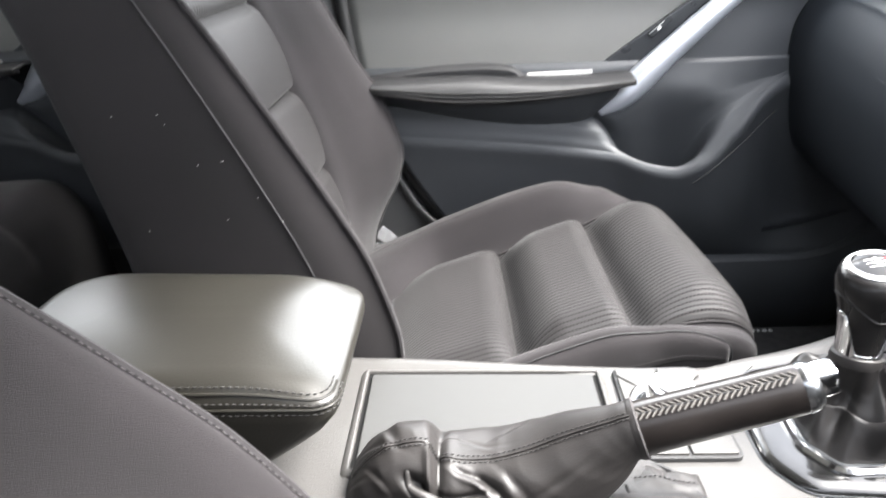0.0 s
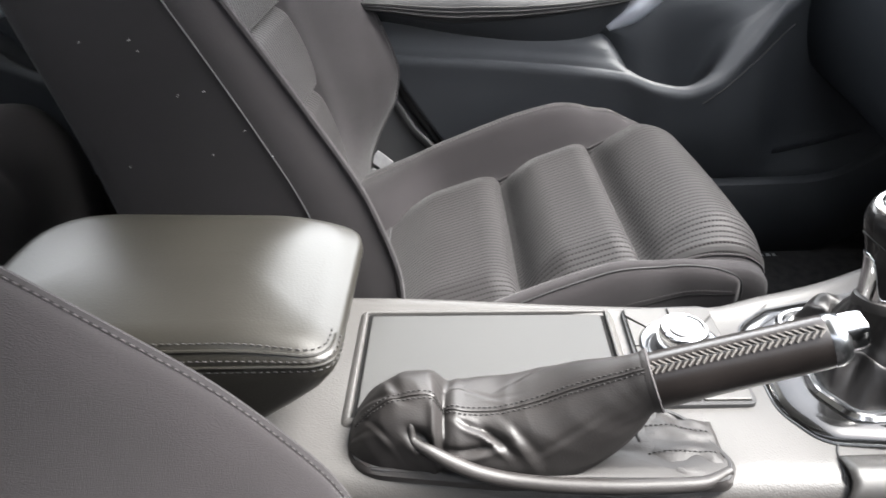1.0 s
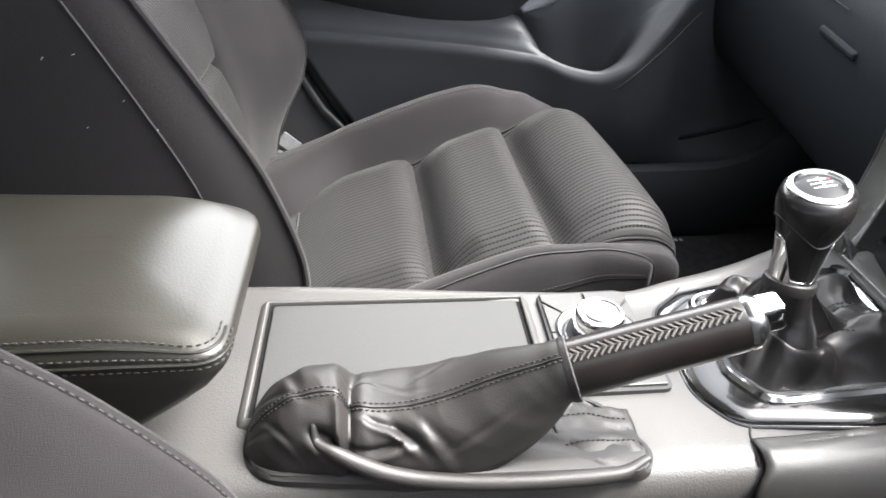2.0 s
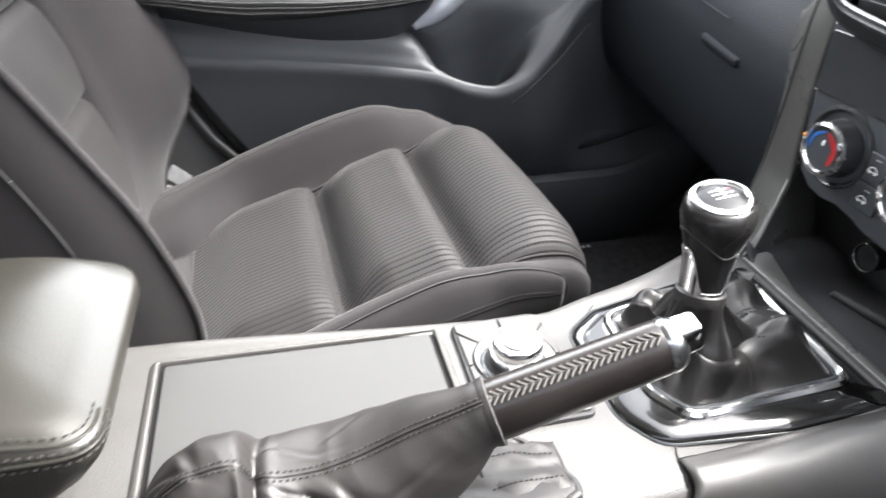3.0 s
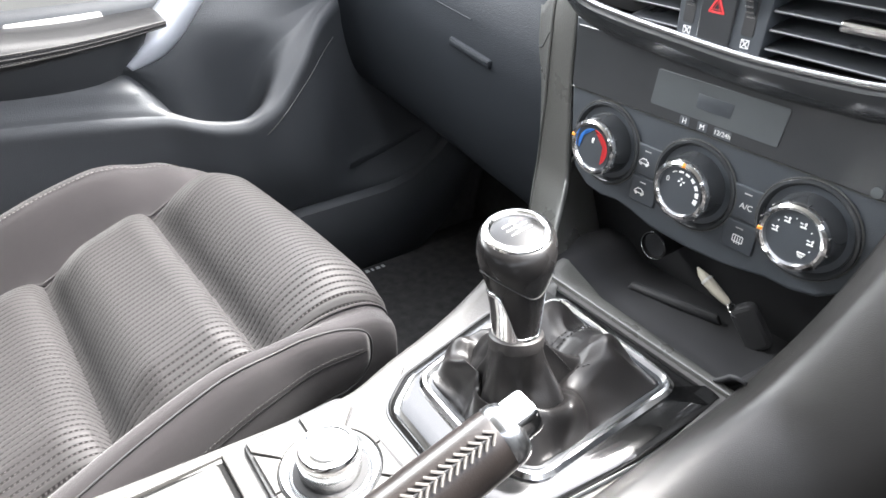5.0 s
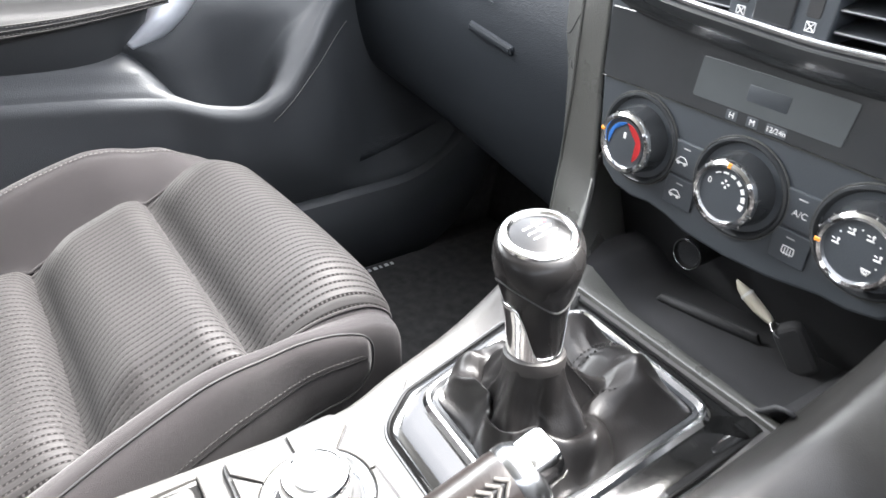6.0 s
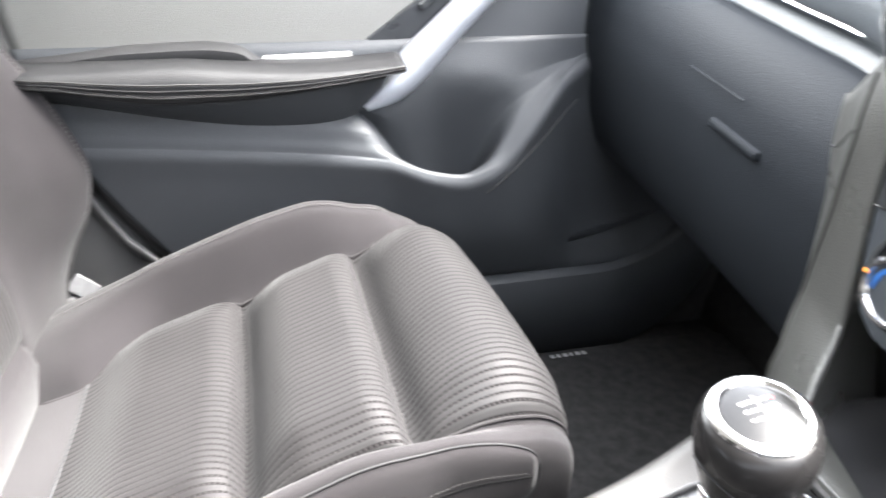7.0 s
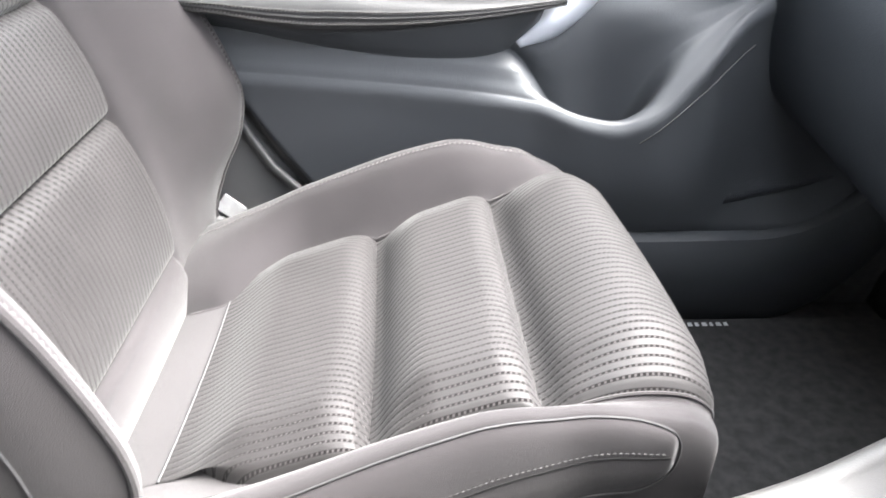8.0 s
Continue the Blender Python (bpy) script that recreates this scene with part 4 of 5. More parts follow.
half = curve((-0.377, 0.012), (-0.367, 0.024), (-0.345, 0.032), (-0.28, 0.038), (-0.22, 0.040), (-0.17, 0.036), (-0.155, 0.033))


g0, g1 = Vector((-0.176, -0.097, 0.464)), Vector((-0.062, -0.104, 0.5065))
gax = (g1 - g0).normalized()
gside = gax.cross(Vector((0, 0, 1))).normalized()
gup = gside.cross(gax)
grip_m = Matrix((( gside.x, gup.x, gax.x, g0.x), (gside.y, gup.y, gax.y, g0.y), (gside.z, gup.z, gax.z, g0.z), (0, 0, 0, 1)))
L = (g1 - g0).length


crng = random.Random(5)
CREASES = [(crng.uniform(0.04, 0.90), crng.uniform(0.30, 0.95), crng.uniform(-0.5, 1.4), crng.uniform(0.010, 0.024), crng.uniform(0.002, 0.004), crng.uniform(0.0005, 0.0013)) for _ in range(16)]
# the deep pinch, the hollow beside it, and the folds that fan out in front of it
CREASES += [(0.325, 0.70, 1.57, 0.034, 0.0032, 0.0075), (0.262, 0.85, 0.6, 0.011, 0.0055, 0.0065), (0.50, 0.79, 0.9, 0.014, 0.0032, 0.0045),
            (0.41, 0.86, -0.3, 0.020, 0.0036, 0.0034), (0.44, 0.72, 0.5, 0.016, 0.003, 0.0026), (0.17, 0.47, 1.3, 0.020, 0.004, 0.0028)]


def boot(u, v):
    """u along the sleeve, v round it from the far foot over the ridge to the near foot."""
    x = -0.377 + 0.217 * u
    top, h = ridge(x), half(x)
    a = math.pi * v
    free = step(u, 0.62, 0.98)
    c = Vector((x, -0.083 - 0.012 * free, 0))
    low = 0.399 * (1 - free) + (top - 0.050) * free
    y = c.y + math.cos(a) * h * (1 - 0.32 * free)
    z = low + (top - low) * math.sin(a) ** (0.62 + 0.1 * free)
    k = noise.noise(Vector((x * 22 + 4, y * 26, z * 26 + 3))) * 0.0022 + (0.25 - abs(noise.noise(Vector((x * 38 + z * 30, y * 26, 7 + x * 9))))) * 0.0020 * (1 - 0.5 * step(u, 0.5, 0.8))
    fold = -0.006 * math.exp(-(((x + 0.304 + 0.15 * (z - 0.44)) / 0.005) ** 2)) * math.sin(a)
    out = Vector((0, math.cos(a), math.sin(a)))
    p = Vector((x + 0.034 * free * (1 - math.sin(a)) * 0.8, y, z)) + out * (k * min(1, 3 * math.sin(a)) + fold) * (1 - 0.8 * step(u, 0.85, 1))
    for cu, cv, ang, ln, wd, dp in CREASES:
        du, dv = (u - cu) * 0.217, (v - cv) * 0.14
        s, q = du * math.cos(ang) + dv * math.sin(ang), -du * math.sin(ang) + dv * math.cos(ang)
        g = math.exp(-((s / ln) ** 2))
        p += out * g * dp * (-math.exp(-((q / wd) ** 2)) + 0.6 * math.exp(-(((q - 1.7 * wd) / wd) ** 2)))
    t = radians(215 - 250 * v)
    end = grip_m @ Vector((0.0192 * math.cos(t), 0.0214 * math.sin(t), 0.010 - 0.09 * (1 - u)))
    m = step(u, 0.66, 0.97)
    return p * (1 - m) + end * m


part("boot", sheet(boot, frange(0, 1, 170), frange(0, 1, 90)), LEATHER, brake, "creased black leather gaiter", 0.002)
foot = rounded([(-0.378, -0.115), (-0.27, -0.128), (-0.112, -0.131), (-0.102, -0.112), (-0.130, -0.060), (-0.378, -0.048)], [0.032, 0.06, 0.014, 0.020, 0.03, 0.032], 7)
base_rings = [on_z(foot, 0.396), on_z(foot, 0.401)]
for k in (0.97, 0.92, 0.86, 0.8, 0.74, 0.68, 0.6, 0.5, 0.4, 0.25, 0.1):
    base_rings.append([(-0.235 + (x + 0.235) * k, -0.090 + (y + 0.090) * k, 0.4025 + 0.006 * (1 - k) ** 0.5 * step(k, -0.2, 1) + 0.0055 * noise.noise(Vector((x * 45 * k, y * 70 * k, 2 + 3 * k)))) for x, y in foot])
part("boot_base", loft(base_rings), LEATHER, brake)
lipline = [(p[0], p[1], 0.4025) for p in inset(foot, 0.004)]
part("boot_edge", tube(lipline + lipline[:1], 0.0022, 8), RUBBER, brake)
fold_path = [(-0.3200, -0.098, 0.4420), (-0.3275, -0.107, 0.4420), (-0.3265, -0.113, 0.4325), (-0.3150, -0.119, 0.4270), (-0.299, -0.123, 0.4190), (-0.280, -0.126, 0.4115), (-0.255, -0.128, 0.4060), (-0.227, -0.130, 0.4040), (-0.186, -0.1315, 0.4035), (-0.135, -0.1295, 0.4030), (-0.110, -0.119, 0.4030)]
fp = curve(*[(i, *p) for i, p in enumerate(fold_path)])
part("boot_fold", tube([fp(s) for s in frange(0, 10, 80)], [0.0012 + 0.0042 * step(s, 0, 4.5) * (1 - 0.5 * step(s, 8.5, 10)) for s in frange(0, 10, 80)], 12), LEATHER, brake)
flap = lambda u, v: (-0.168 + 0.058 * u, -0.124 + 0.062 * v + 0.020 * u * (0.35 - v), 0.4032 + 0.003 * (1 - u) ** 1.5 * math.sin(math.pi * v) + 0.003 * noise.noise(Vector((u * 4, v * 5, 1))) + 0.004 * math.sin(math.pi * u) * math.sin(math.pi * v))
part("boot_flap", sheet(flap, frange(0, 1, 24), frange(0, 1, 20)), LEATHER, brake, "", 0.0015)
for v in (0.28, 0.72):
    part("stitching", stitches([flap(u, v) for u in frange(0.1, 0.9, 20)], 0.0036, 0.0005, lift=(0, 0, 0.0004)), THREAD_DARK, brake)
for v in (0.575, 0.625):
    part("stitching", stitches([boot(u, v) for u in frange(0.03, 0.97, 120)], 0.0038, 0.0005, lift=(0, -0.0004, 0.0006)), THREAD_DARK, brake)
part("boot_seam", tube([boot(u, 0.60) + Vector((0, -0.0002, 0.0004)) for u in frange(0.03, 0.98, 100)], 0.0009, 6), LEATHER, brake)

def grip_ring(h, rx, ry):
    return [grip_m @ Vector((rx * math.cos(2 * math.pi * k / 32), ry * math.sin(2 * math.pi * k / 32), h)) for k in range(32)]


grip = part("grip", loft([grip_ring(h * L, rx, ry) for h, rx, ry in ((-0.05, 0.0165, 0.0185), (0.0, 0.0172, 0.0195), (0.15, 0.0175, 0.0197), (0.5, 0.0168, 0.0188), (0.85, 0.0160, 0.0180), (0.95, 0.0158, 0.0178), (0.985, 0.0150, 0.0168))]), GRIP, brake, "black leather grip")
part("collar", loft([grip_ring(h, rx, ry) for h, rx, ry in ((0.006, 0.0188, 0.0208), (0.009, 0.0200, 0.0224), (0.0125, 0.0198, 0.0220), (0.0120, 0.0178, 0.0200))]), LEATHER, brake)
part("collar_piping", tube([p for p in grip_ring(0.0118, 0.0196, 0.0218)] + [grip_ring(0.0118, 0.0196, 0.0218)[0]], 0.0010, 6), THREAD_DIM, brake, "pale edge of the sleeve")
part("end_ring", loft([grip_ring(L + h, rx, ry) for h, rx, ry in ((-0.005, 0.0148, 0.0166), (-0.003, 0.0160, 0.0178), (0.001, 0.0158, 0.0176), (0.005, 0.0142, 0.0160), (0.007, 0.0122, 0.0140), (0.0075, 0.010, 0.012))]), SATIN, brake, "satin metal end cap")
part("release_button", loft([[grip_m @ Vector((rx * math.copysign(abs(math.cos(a)) ** 0.5, math.cos(a)), 0.004 + ry * math.copysign(abs(math.sin(a)) ** 0.5, math.sin(a)), L + h)) for a in [2 * math.pi * k / 28 for k in range(28)]]
                           for h, rx, ry in ((0.004, 0.0094, 0.0106), (0.015, 0.0094, 0.0106), (0.0175, 0.0086, 0.0096), (0.0187, 0.005, 0.006))]), CHROME, brake, "chrome release button")
bm = bmesh.new()
for k in range(25):
    h = 0.012 + (L - 0.020) * k / 24
    ry = 0.0197 - 0.0016 * h / L
    for s in (-1, 1):
        a, b = radians(66), radians(66 - s * 13)
        rx = 0.0172
        p = [grip_m @ Vector((rx * 1.02 * math.cos(t), ry * 1.02 * math.sin(t), h + q)) for t, q in ((a, 0.0024), ((a + b) / 2, 0.0), (b, -0.0020))]
        tube(p, 0.0008, 6, bm)
part("cross_stitching", bm, THREAD_PALE, grip, "pale herringbone stitching")
part("grip_seam", tube([grip_m @ Vector((0.0172 * math.cos(radians(66)), (0.0197 - 0.0016 * s) * math.sin(radians(66)), 0.008 + (L - 0.016) * s)) for s in frange(0, 1, 12)], 0.0008, 5), RUBBER, grip)

# ---------------------------------------------------------------- gear lever
gear = thing("gear_lever", (0.05, -0.01, 0.40), "black manual gear lever with leather gaiter and chrome trim", "gear lever")
gz = lambda x, y: 0.4035 + 0.05 * (x + 0.05)
plate_out = rounded([(-0.054, -0.060), (-0.034, -0.092), (0.060, -0.104), (0.150, -0.106), (0.150, 0.082), (0.075, 0.079), (-0.022, 0.060), (-0.052, 0.038)], [0.04, 0.03, 0.04, 0.004, 0.004, 0.04, 0.03, 0.03], 8)
dome = [(0.0, -0.012), (0.0004, -0.0075), (0.0014, -0.005), (0.003, -0.0032), (0.005, -0.0019), (0.008, -0.0008), (0.012, -0.0002), (0.017, 0.0)]
part("gear_plate", loft([on_z(inset(plate_out, d), lifted(gz, h)) for d, h in dome]), PIANO, gear, "gloss black gear surround")
part("plate_edge", tube([(x, y, gz(x, y) - 0.0062) for x, y in plate_out + plate_out[:1]], 0.0012, 6), GLOSS, gear)
ring_out = rounded([(-0.026, -0.050), (-0.008, -0.082), (0.132, -0.080), (0.136, 0.052), (0.060, 0.060), (-0.022, 0.046)], [0.03, 0.024, 0.020, 0.018, 0.04, 0.025], 8)
part("gaiter_ring", band(ring_out, 0.0075, 0.398, lambda x, y: gz(x, y) + 0.0045, 0.0026), CHROME, gear, "chrome ring round the gaiter")
part("gaiter_inner_ring", band(inset(ring_out, 0.0072), 0.004, 0.398, lambda x, y: gz(x, y) + 0.0025, 0.001), GLOSS, gear)
k_top, k_low = Vector((0.031, -0.001, 0.543)), Vector((0.0235, -0.016, 0.466))
kax = (k_top - k_low).normalized()
ks = kax.cross(Vector((1, 0, 0))).normalized()
kf = ks.cross(kax)
knob_m = Matrix(((kf.x, ks.x, kax.x, k_low.x), (kf.y, ks.y, kax.y, k_low.y), (kf.z, ks.z, kax.z, k_low.z), (0, 0, 0, 1)))
knob_m = knob_m if knob_m.to_3x3().determinant() > 0 else knob_m @ Matrix.Diagonal((1, -1, 1, 1))
base_ring = inset(ring_out, 0.0098)
NB = 220
acc = [0.0]
for i in range(len(base_ring)):
    a, b = base_ring[i], base_ring[(i + 1) % len(base_ring)]
    acc.append(acc[-1] + math.hypot(b[0] - a[0], b[1] - a[1]))


def ring_at(s):
    s = (s % 1.0) * acc[-1]
    i = min(int(np.searchsorted(acc, s, side="right")) - 1, len(base_ring) - 1)
    a, b = base_ring[i], base_ring[(i + 1) % len(base_ring)]
    t = (s - acc[i]) / max(acc[i + 1] - acc[i], 1e-9)
    return Vector((a[0] + (b[0] - a[0]) * t, a[1] + (b[1] - a[1]) * t, 0))


PLEATS = [(-78, 0.13, 0.010, 0.5), (-50, 0.16, -0.008, 0.4), (-22, 0.12, 0.012, -0.5), (8, 0.14, -0.009, -0.3), (32, 0.13, 0.013, 0.4), (62, 0.15, -0.008, 0.2), (95, 0.14, 0.010, -0.5), (140, 0.18, 0.009, 0.5), (172, 0.14, -0.007, 0.3), (-150, 0.15, 0.010, -0.4), (-118, 0.14, -0.008, 0.4)]


def gaiter(u, s):
    foot_p = ring_at(s)
    foot_p.z = gz(foot_p.x, foot_p.y)
    d = Vector((foot_p.x - k_low.x, foot_p.y - k_low.y, 0))
    ang = math.atan2(d.y, d.x)
    neck = k_low + Vector((0.0175 * math.cos(ang), 0.0175 * math.sin(ang), 0.004))
    w = 1 - (1 - u) ** 1.45
    out = 1 - w
    p = foot_p * out + neck * w
    p.z = foot_p.z + (neck.z - foot_p.z) * u ** 1.45 + 0.019 * math.sin(math.pi * min(u * 1.9, 1.0))
    mid = math.sin(math.pi * u ** 0.7) ** 0.8
    folds = 1.2 * (0.5 - abs(math.sin(2 * ang + 1.3 * u + 0.35))) + 0.7 * (0.5 - abs(math.sin(3.5 * ang - 1.6 * u + 1.9)))
    n3 = noise.noise(Vector((p.x * 28, p.y * 28, u * 2.5)))
    n4 = 0.25 - abs(noise.noise(Vector((p.x * 55 + 3, p.y * 55, u * 5 + 2))))
    p.z += mid * (0.0045 * folds + 0.006 * n3 + 0.0028 * n4)
    p += d.normalized() * mid * (0.006 * math.sin(4 * ang + 1.0) + 0.004 * n3)
    for a0, wid, amp, drift in PLEATS:
        da = (ang - radians(a0) - drift * (u - 0.5) + math.pi) % (2 * math.pi) - math.pi
        g = math.exp(-((da / wid) ** 2)) * math.sin(math.pi * u ** 0.75) ** 0.7
        p += (d.normalized() * 0.8 + Vector((0, 0, 1))) * amp * 0.45 * g
    return p


part("gaiter", sheet(gaiter, frange(0, 1, 64), [k / NB for k in range(NB)], closed=True), GAITER, gear, "folded black leather gaiter", 0.0012)
for s0 in (0.50, 0.515):
    part("stitching", stitches([gaiter(u, s0 - 0.06 * (1 - u)) for u in frange(0.05, 0.7, 60)], 0.0036, 0.0005, lift=(0, 0, 0.0006)), THREAD_DARK, gear)
part("stitching", stitches([gaiter(u, 0.30) for u in frange(0.4, 0.98, 50)], 0.0036, 0.0005, lift=(-0.0005, -0.0003, 0.0005)), THREAD_DARK, gear)
part("neck", lathe([(0.0185, -0.004), (0.0192, 0.000), (0.0185, 0.004), (0.0165, 0.005)], 40, knob_m), LEATHER, gear)
knob = part("knob", lathe([(0.0155, 0.002), (0.0160, 0.012), (0.0168, 0.024), (0.0188, 0.036), (0.0222, 0.047), (0.0250, 0.056), (0.0262, 0.063), (0.0260, 0.069), (0.0248, 0.0735), (0.0225, 0.0758), (0.020, 0.0762)], 56, knob_m), KNOB, gear, "glossy black leather gear knob")
def rise(a):
    """Height of the silver sleeve: low under the black tongue that faces the driver, high at either side of it."""
    d = abs((a - radians(262) + math.pi / 2) % math.pi - math.pi / 2)
    return 0.0075 + 0.031 * step(d, radians(26), radians(74)) ** 0.8



rad = curve((0.0, 0.0160), (0.012, 0.0165), (0.024, 0.0173), (0.036, 0.0193), (0.047, 0.0226))
part("silver_sleeve", sheet(lambda u, a: knob_m @ Vector((rad(0.003 + (rise(a) - 0.003) * u) * math.cos(a), rad(0.003 + (rise(a) - 0.003) * u) * math.sin(a), 0.003 + (rise(a) - 0.003) * u)), frange(0, 1, 10), [2 * math.pi * k / 60 for k in range(60)], closed=True), CHROME, knob, "bright silver lower sleeve", 0.0005)
seam_a = [knob_m @ Vector((1.004 * rr * math.cos(a), 1.004 * rr * math.sin(a), hh)) for a, rr, hh in [(radians(t), 0.0250 - 0.006 * (0.5 - 0.5 * math.cos(radians(2 * t))), 0.056 - 0.020 * (0.5 - 0.5 * math.cos(radians(2 * t)))) for t in range(0, 361, 6)]]
part("knob_seam", tube(seam_a, 0.0006, 5), RUBBER, knob)
part("cap_ring", lathe([(0.0226, 0.0750), (0.0224, 0.0772), (0.0208, 0.0784), (0.0186, 0.0784), (0.0174, 0.0772), (0.0172, 0.0755)], 56, knob_m), CHROME, knob, "chrome cap ring")
part("cap_disc", lathe([(0.0172, 0.0752), (0.0172, 0.0766), (0.0168, 0.0772), (0.0140, 0.0779), (0.0110, 0.0785), (0.0070, 0.0790), (0.0035, 0.0793), (0.0, 0.0794)], 48, knob_m), CAP, knob, "gloss black disc with the gear pattern")
bm = bmesh.new()
gp = knob_m @ Matrix.Translation((0, 0, 0.0788)) @ pose(0, 0, 0, 0, 0, 90) @ Matrix.Diagonal((0.8, 0.8, 1, 1))
for x in (-0.006, 0.0, 0.006):
    slab([(x - 0.0006, -0.006), (x + 0.0006, -0.006), (x + 0.0006, 0.006), (x - 0.0006, 0.006)], -0.001, 0.0006, 0.0001, gp, bm)
slab([(-0.006, -0.0006), (0.009, -0.0006), (0.009, 0.0006), (-0.006, 0.0006)], -0.001, 0.0006, 0.0001, gp, bm)
part("shift_pattern", bm, WHITE_INK, knob)
for body, x, y in (("1", -0.006, 0.0085), ("2", -0.006, -0.0085), ("3", 0, 0.0085), ("4", 0, -0.0085), ("5", 0.006, 0.0085), ("6", 0.006, -0.0085)):
    lettering("shift_number", body, 0.0045, gp @ Matrix.Translation((x, y, 0.0003)), RED_INK if body == "6" else WHITE_INK, knob)


# the top of the knob is cut at a slant, its cap turned towards the driver
inv, slant = knob_m.inverted(), knob_m.inverted().to_3x3() @ Vector((0.64, 0.76, 0.0))
for ob in (knob, *knob.children):
    for v in ob.data.vertices:
        q = inv @ v.co
        q.z += 0.34 * step(q.z, 0.034, 0.074) * (q.x * slant.x + q.y * slant.y)
        v.co = knob_m @ q


# ---------------------------------------------------------------- dashboard: centre stack
FP = Matrix(((0, 0, -1, 0.217), (-1, 0, 0, 0), (0, 1, 0, 0), (0, 0, 0, 1)))
stack = thing("climate_panel", (0.23, 0, 0.46), "black climate control panel with three chrome-ringed knobs", "control panel")
fas = [(-0.145, 0.622), (-0.142, 0.560), (-0.136, 0.510), (-0.128, 0.486), (-0.112, 0.474), (-0.093, 0.4705), (-0.074, 0.473), (-0.055, 0.470), (-0.036, 0.4645), (0.0, 0.4625), (0.036, 0.4645),
       (0.056, 0.468), (0.074, 0.4715), (0.092, 0.4715), (0.112, 0.476), (0.130, 0.490), (0.138, 0.520), (0.143, 0.560), (0.146, 0.622)]
fascia = part("fascia", slab(fas, -0.022, 0.0, 0.003, FP), FASCIA, stack)
part("display_plate", slab(rounded([(-0.140, 0.562), (0.136, 0.562), (0.141, 0.616), (-0.141, 0.616)], 0.003, 3), -0.002, 0.0022, 0.0008, FP), GLOSS, stack, "gloss black display plate")
part("panel_seam", tube([FP @ Vector((p, 0.5613, 0.0008)) for p in (-0.1415, -0.07, 0.0, 0.07, 0.137)], 0.0006, 6), STACK, stack)
part("display", slab(rounded([(-0.053, 0.5715), (0.057, 0.5715), (0.060, 0.600), (-0.050, 0.600)], 0.002, 3), 0.0022, 0.0028, 0.0002, FP), SCREEN, stack, "unlit grey display")
part("display_badge", slab([(-0.011, 0.580), (0.018, 0.580), (0.019, 0.591), (-0.011, 0.591)], 0.0028, 0.0031, 0.0001, FP), FASCIA, stack)
for body, p in (("H", -0.019), ("M", -0.003), ("12/24h", 0.0145)):
    lettering("clock_mark", body, 0.0058 if len(body) < 3 else 0.0052, FP @ Matrix.Translation((p, 0.5668, 0.0024)), WHITE_INK, stack)
    w = 0.0045 if len(body) < 3 else 0.0075
    part("clock_button", slab(rounded([(p - w, 0.5632), (p + w, 0.5632), (p + w, 0.5705), (p - w, 0.5705)], 0.001, 2), 0.0010, 0.0024, 0.0005, FP), FASCIA, stack)
part("warning_lamp", lathe([(0.0040, 0), (0.0038, 0.0008), (0.001, 0.001)], 16, FP @ Matrix.Translation((0.126, 0.566, 0.0022))), SCREEN, stack)


def climate_knob(p, q, spin, parent):
    m = FP @ Matrix.Translation((p, q, 0))
    part("knob_bezel", lathe([(0.0372, -0.004), (0.0372, 0.0012), (0.0362, 0.0030), (0.0345, 0.0034), (0.0330, 0.0022), (0.0315, -0.0005), (0.026, -0.001)], 56, m), GLOSS, parent, "gloss black round bezel")
    part("bezel_edge", tube([m @ Vector((0.0374 * math.cos(2 * math.pi * k / 60), 0.0374 * math.sin(2 * math.pi * k / 60), 0.0012)) for k in range(61)], 0.0006, 6), STACK, parent)
    kn = part("climate_knob", lathe([(0.0275, -0.002), (0.0262, 0.006), (0.0252, 0.012), (0.0250, 0.016)], 56, m), GLOSS, parent, "turning knob")
    part("chrome_ring", lathe([(0.0248, 0.013), (0.0250, 0.0165), (0.0242, 0.0195), (0.0222, 0.0208), (0.0202, 0.0200), (0.0192, 0.0178)], 56, m), CHROME, kn)
    part("knob_face", lathe([(0.0196, 0.0150), (0.0195, 0.0178), (0.010, 0.0183), (0.0, 0.0184)], 48, m), FASCIA, kn)
    t = radians(spin)
    part("pointer", slab([(-0.0011, 0.0206), (0.0011, 0.0206), (0.0012, 0.0240), (-0.0012, 0.0240)], 0.0180, 0.0211, 0.0003, m @ Matrix.Rotation(t, 4, "Z")), ORANGE, kn)
    bm2 = bmesh.new()
    for k in range(10):
        a = math.pi * (1.28 + 0.16 * k) + t
        tube([(m @ Vector((0.0251 * math.cos(a), 0.0251 * math.sin(a), h))) for h in (0.014, 0.0185)], 0.0006, 6, bm2)
    part("grip_ribs", bm2, CHROME, kn)
    return kn, m


def arc_bar(a0, a1, r0, r1, h, m, bm=None):
    ins = [(r0 * math.cos(radians(a)), r0 * math.sin(radians(a))) for a in frange(a0, a1, 14)]
    outs = [(r1 * math.cos(radians(a)), r1 * math.sin(radians(a))) for a in frange(a1, a0, 14)]
    return slab(ins + outs, h - 0.0008, h + 0.0005, 0.0001, m, bm)


H0 = 0.0182
kn, m = climate_knob(-0.093, 0.5225, 75, stack)
part("cold_arc", arc_bar(92, 195, 0.0155, 0.0164, H0, m), BLUE_INK, kn, "blue cold marking")
part("hot_arc", arc_bar(-48, 86, 0.0155, 0.0164, H0, m), RED_INK, kn, "red hot marking")
part("warm_mark", slab([(-0.0012, 0.004), (0.0012, 0.004), (0.0016, 0.0088), (-0.0008, 0.0088)], H0 - 0.0006, H0 + 0.0007, 0.0001, m), WHITE_INK, kn)
kn, m = climate_knob(0.0, 0.5190, -2, stack)
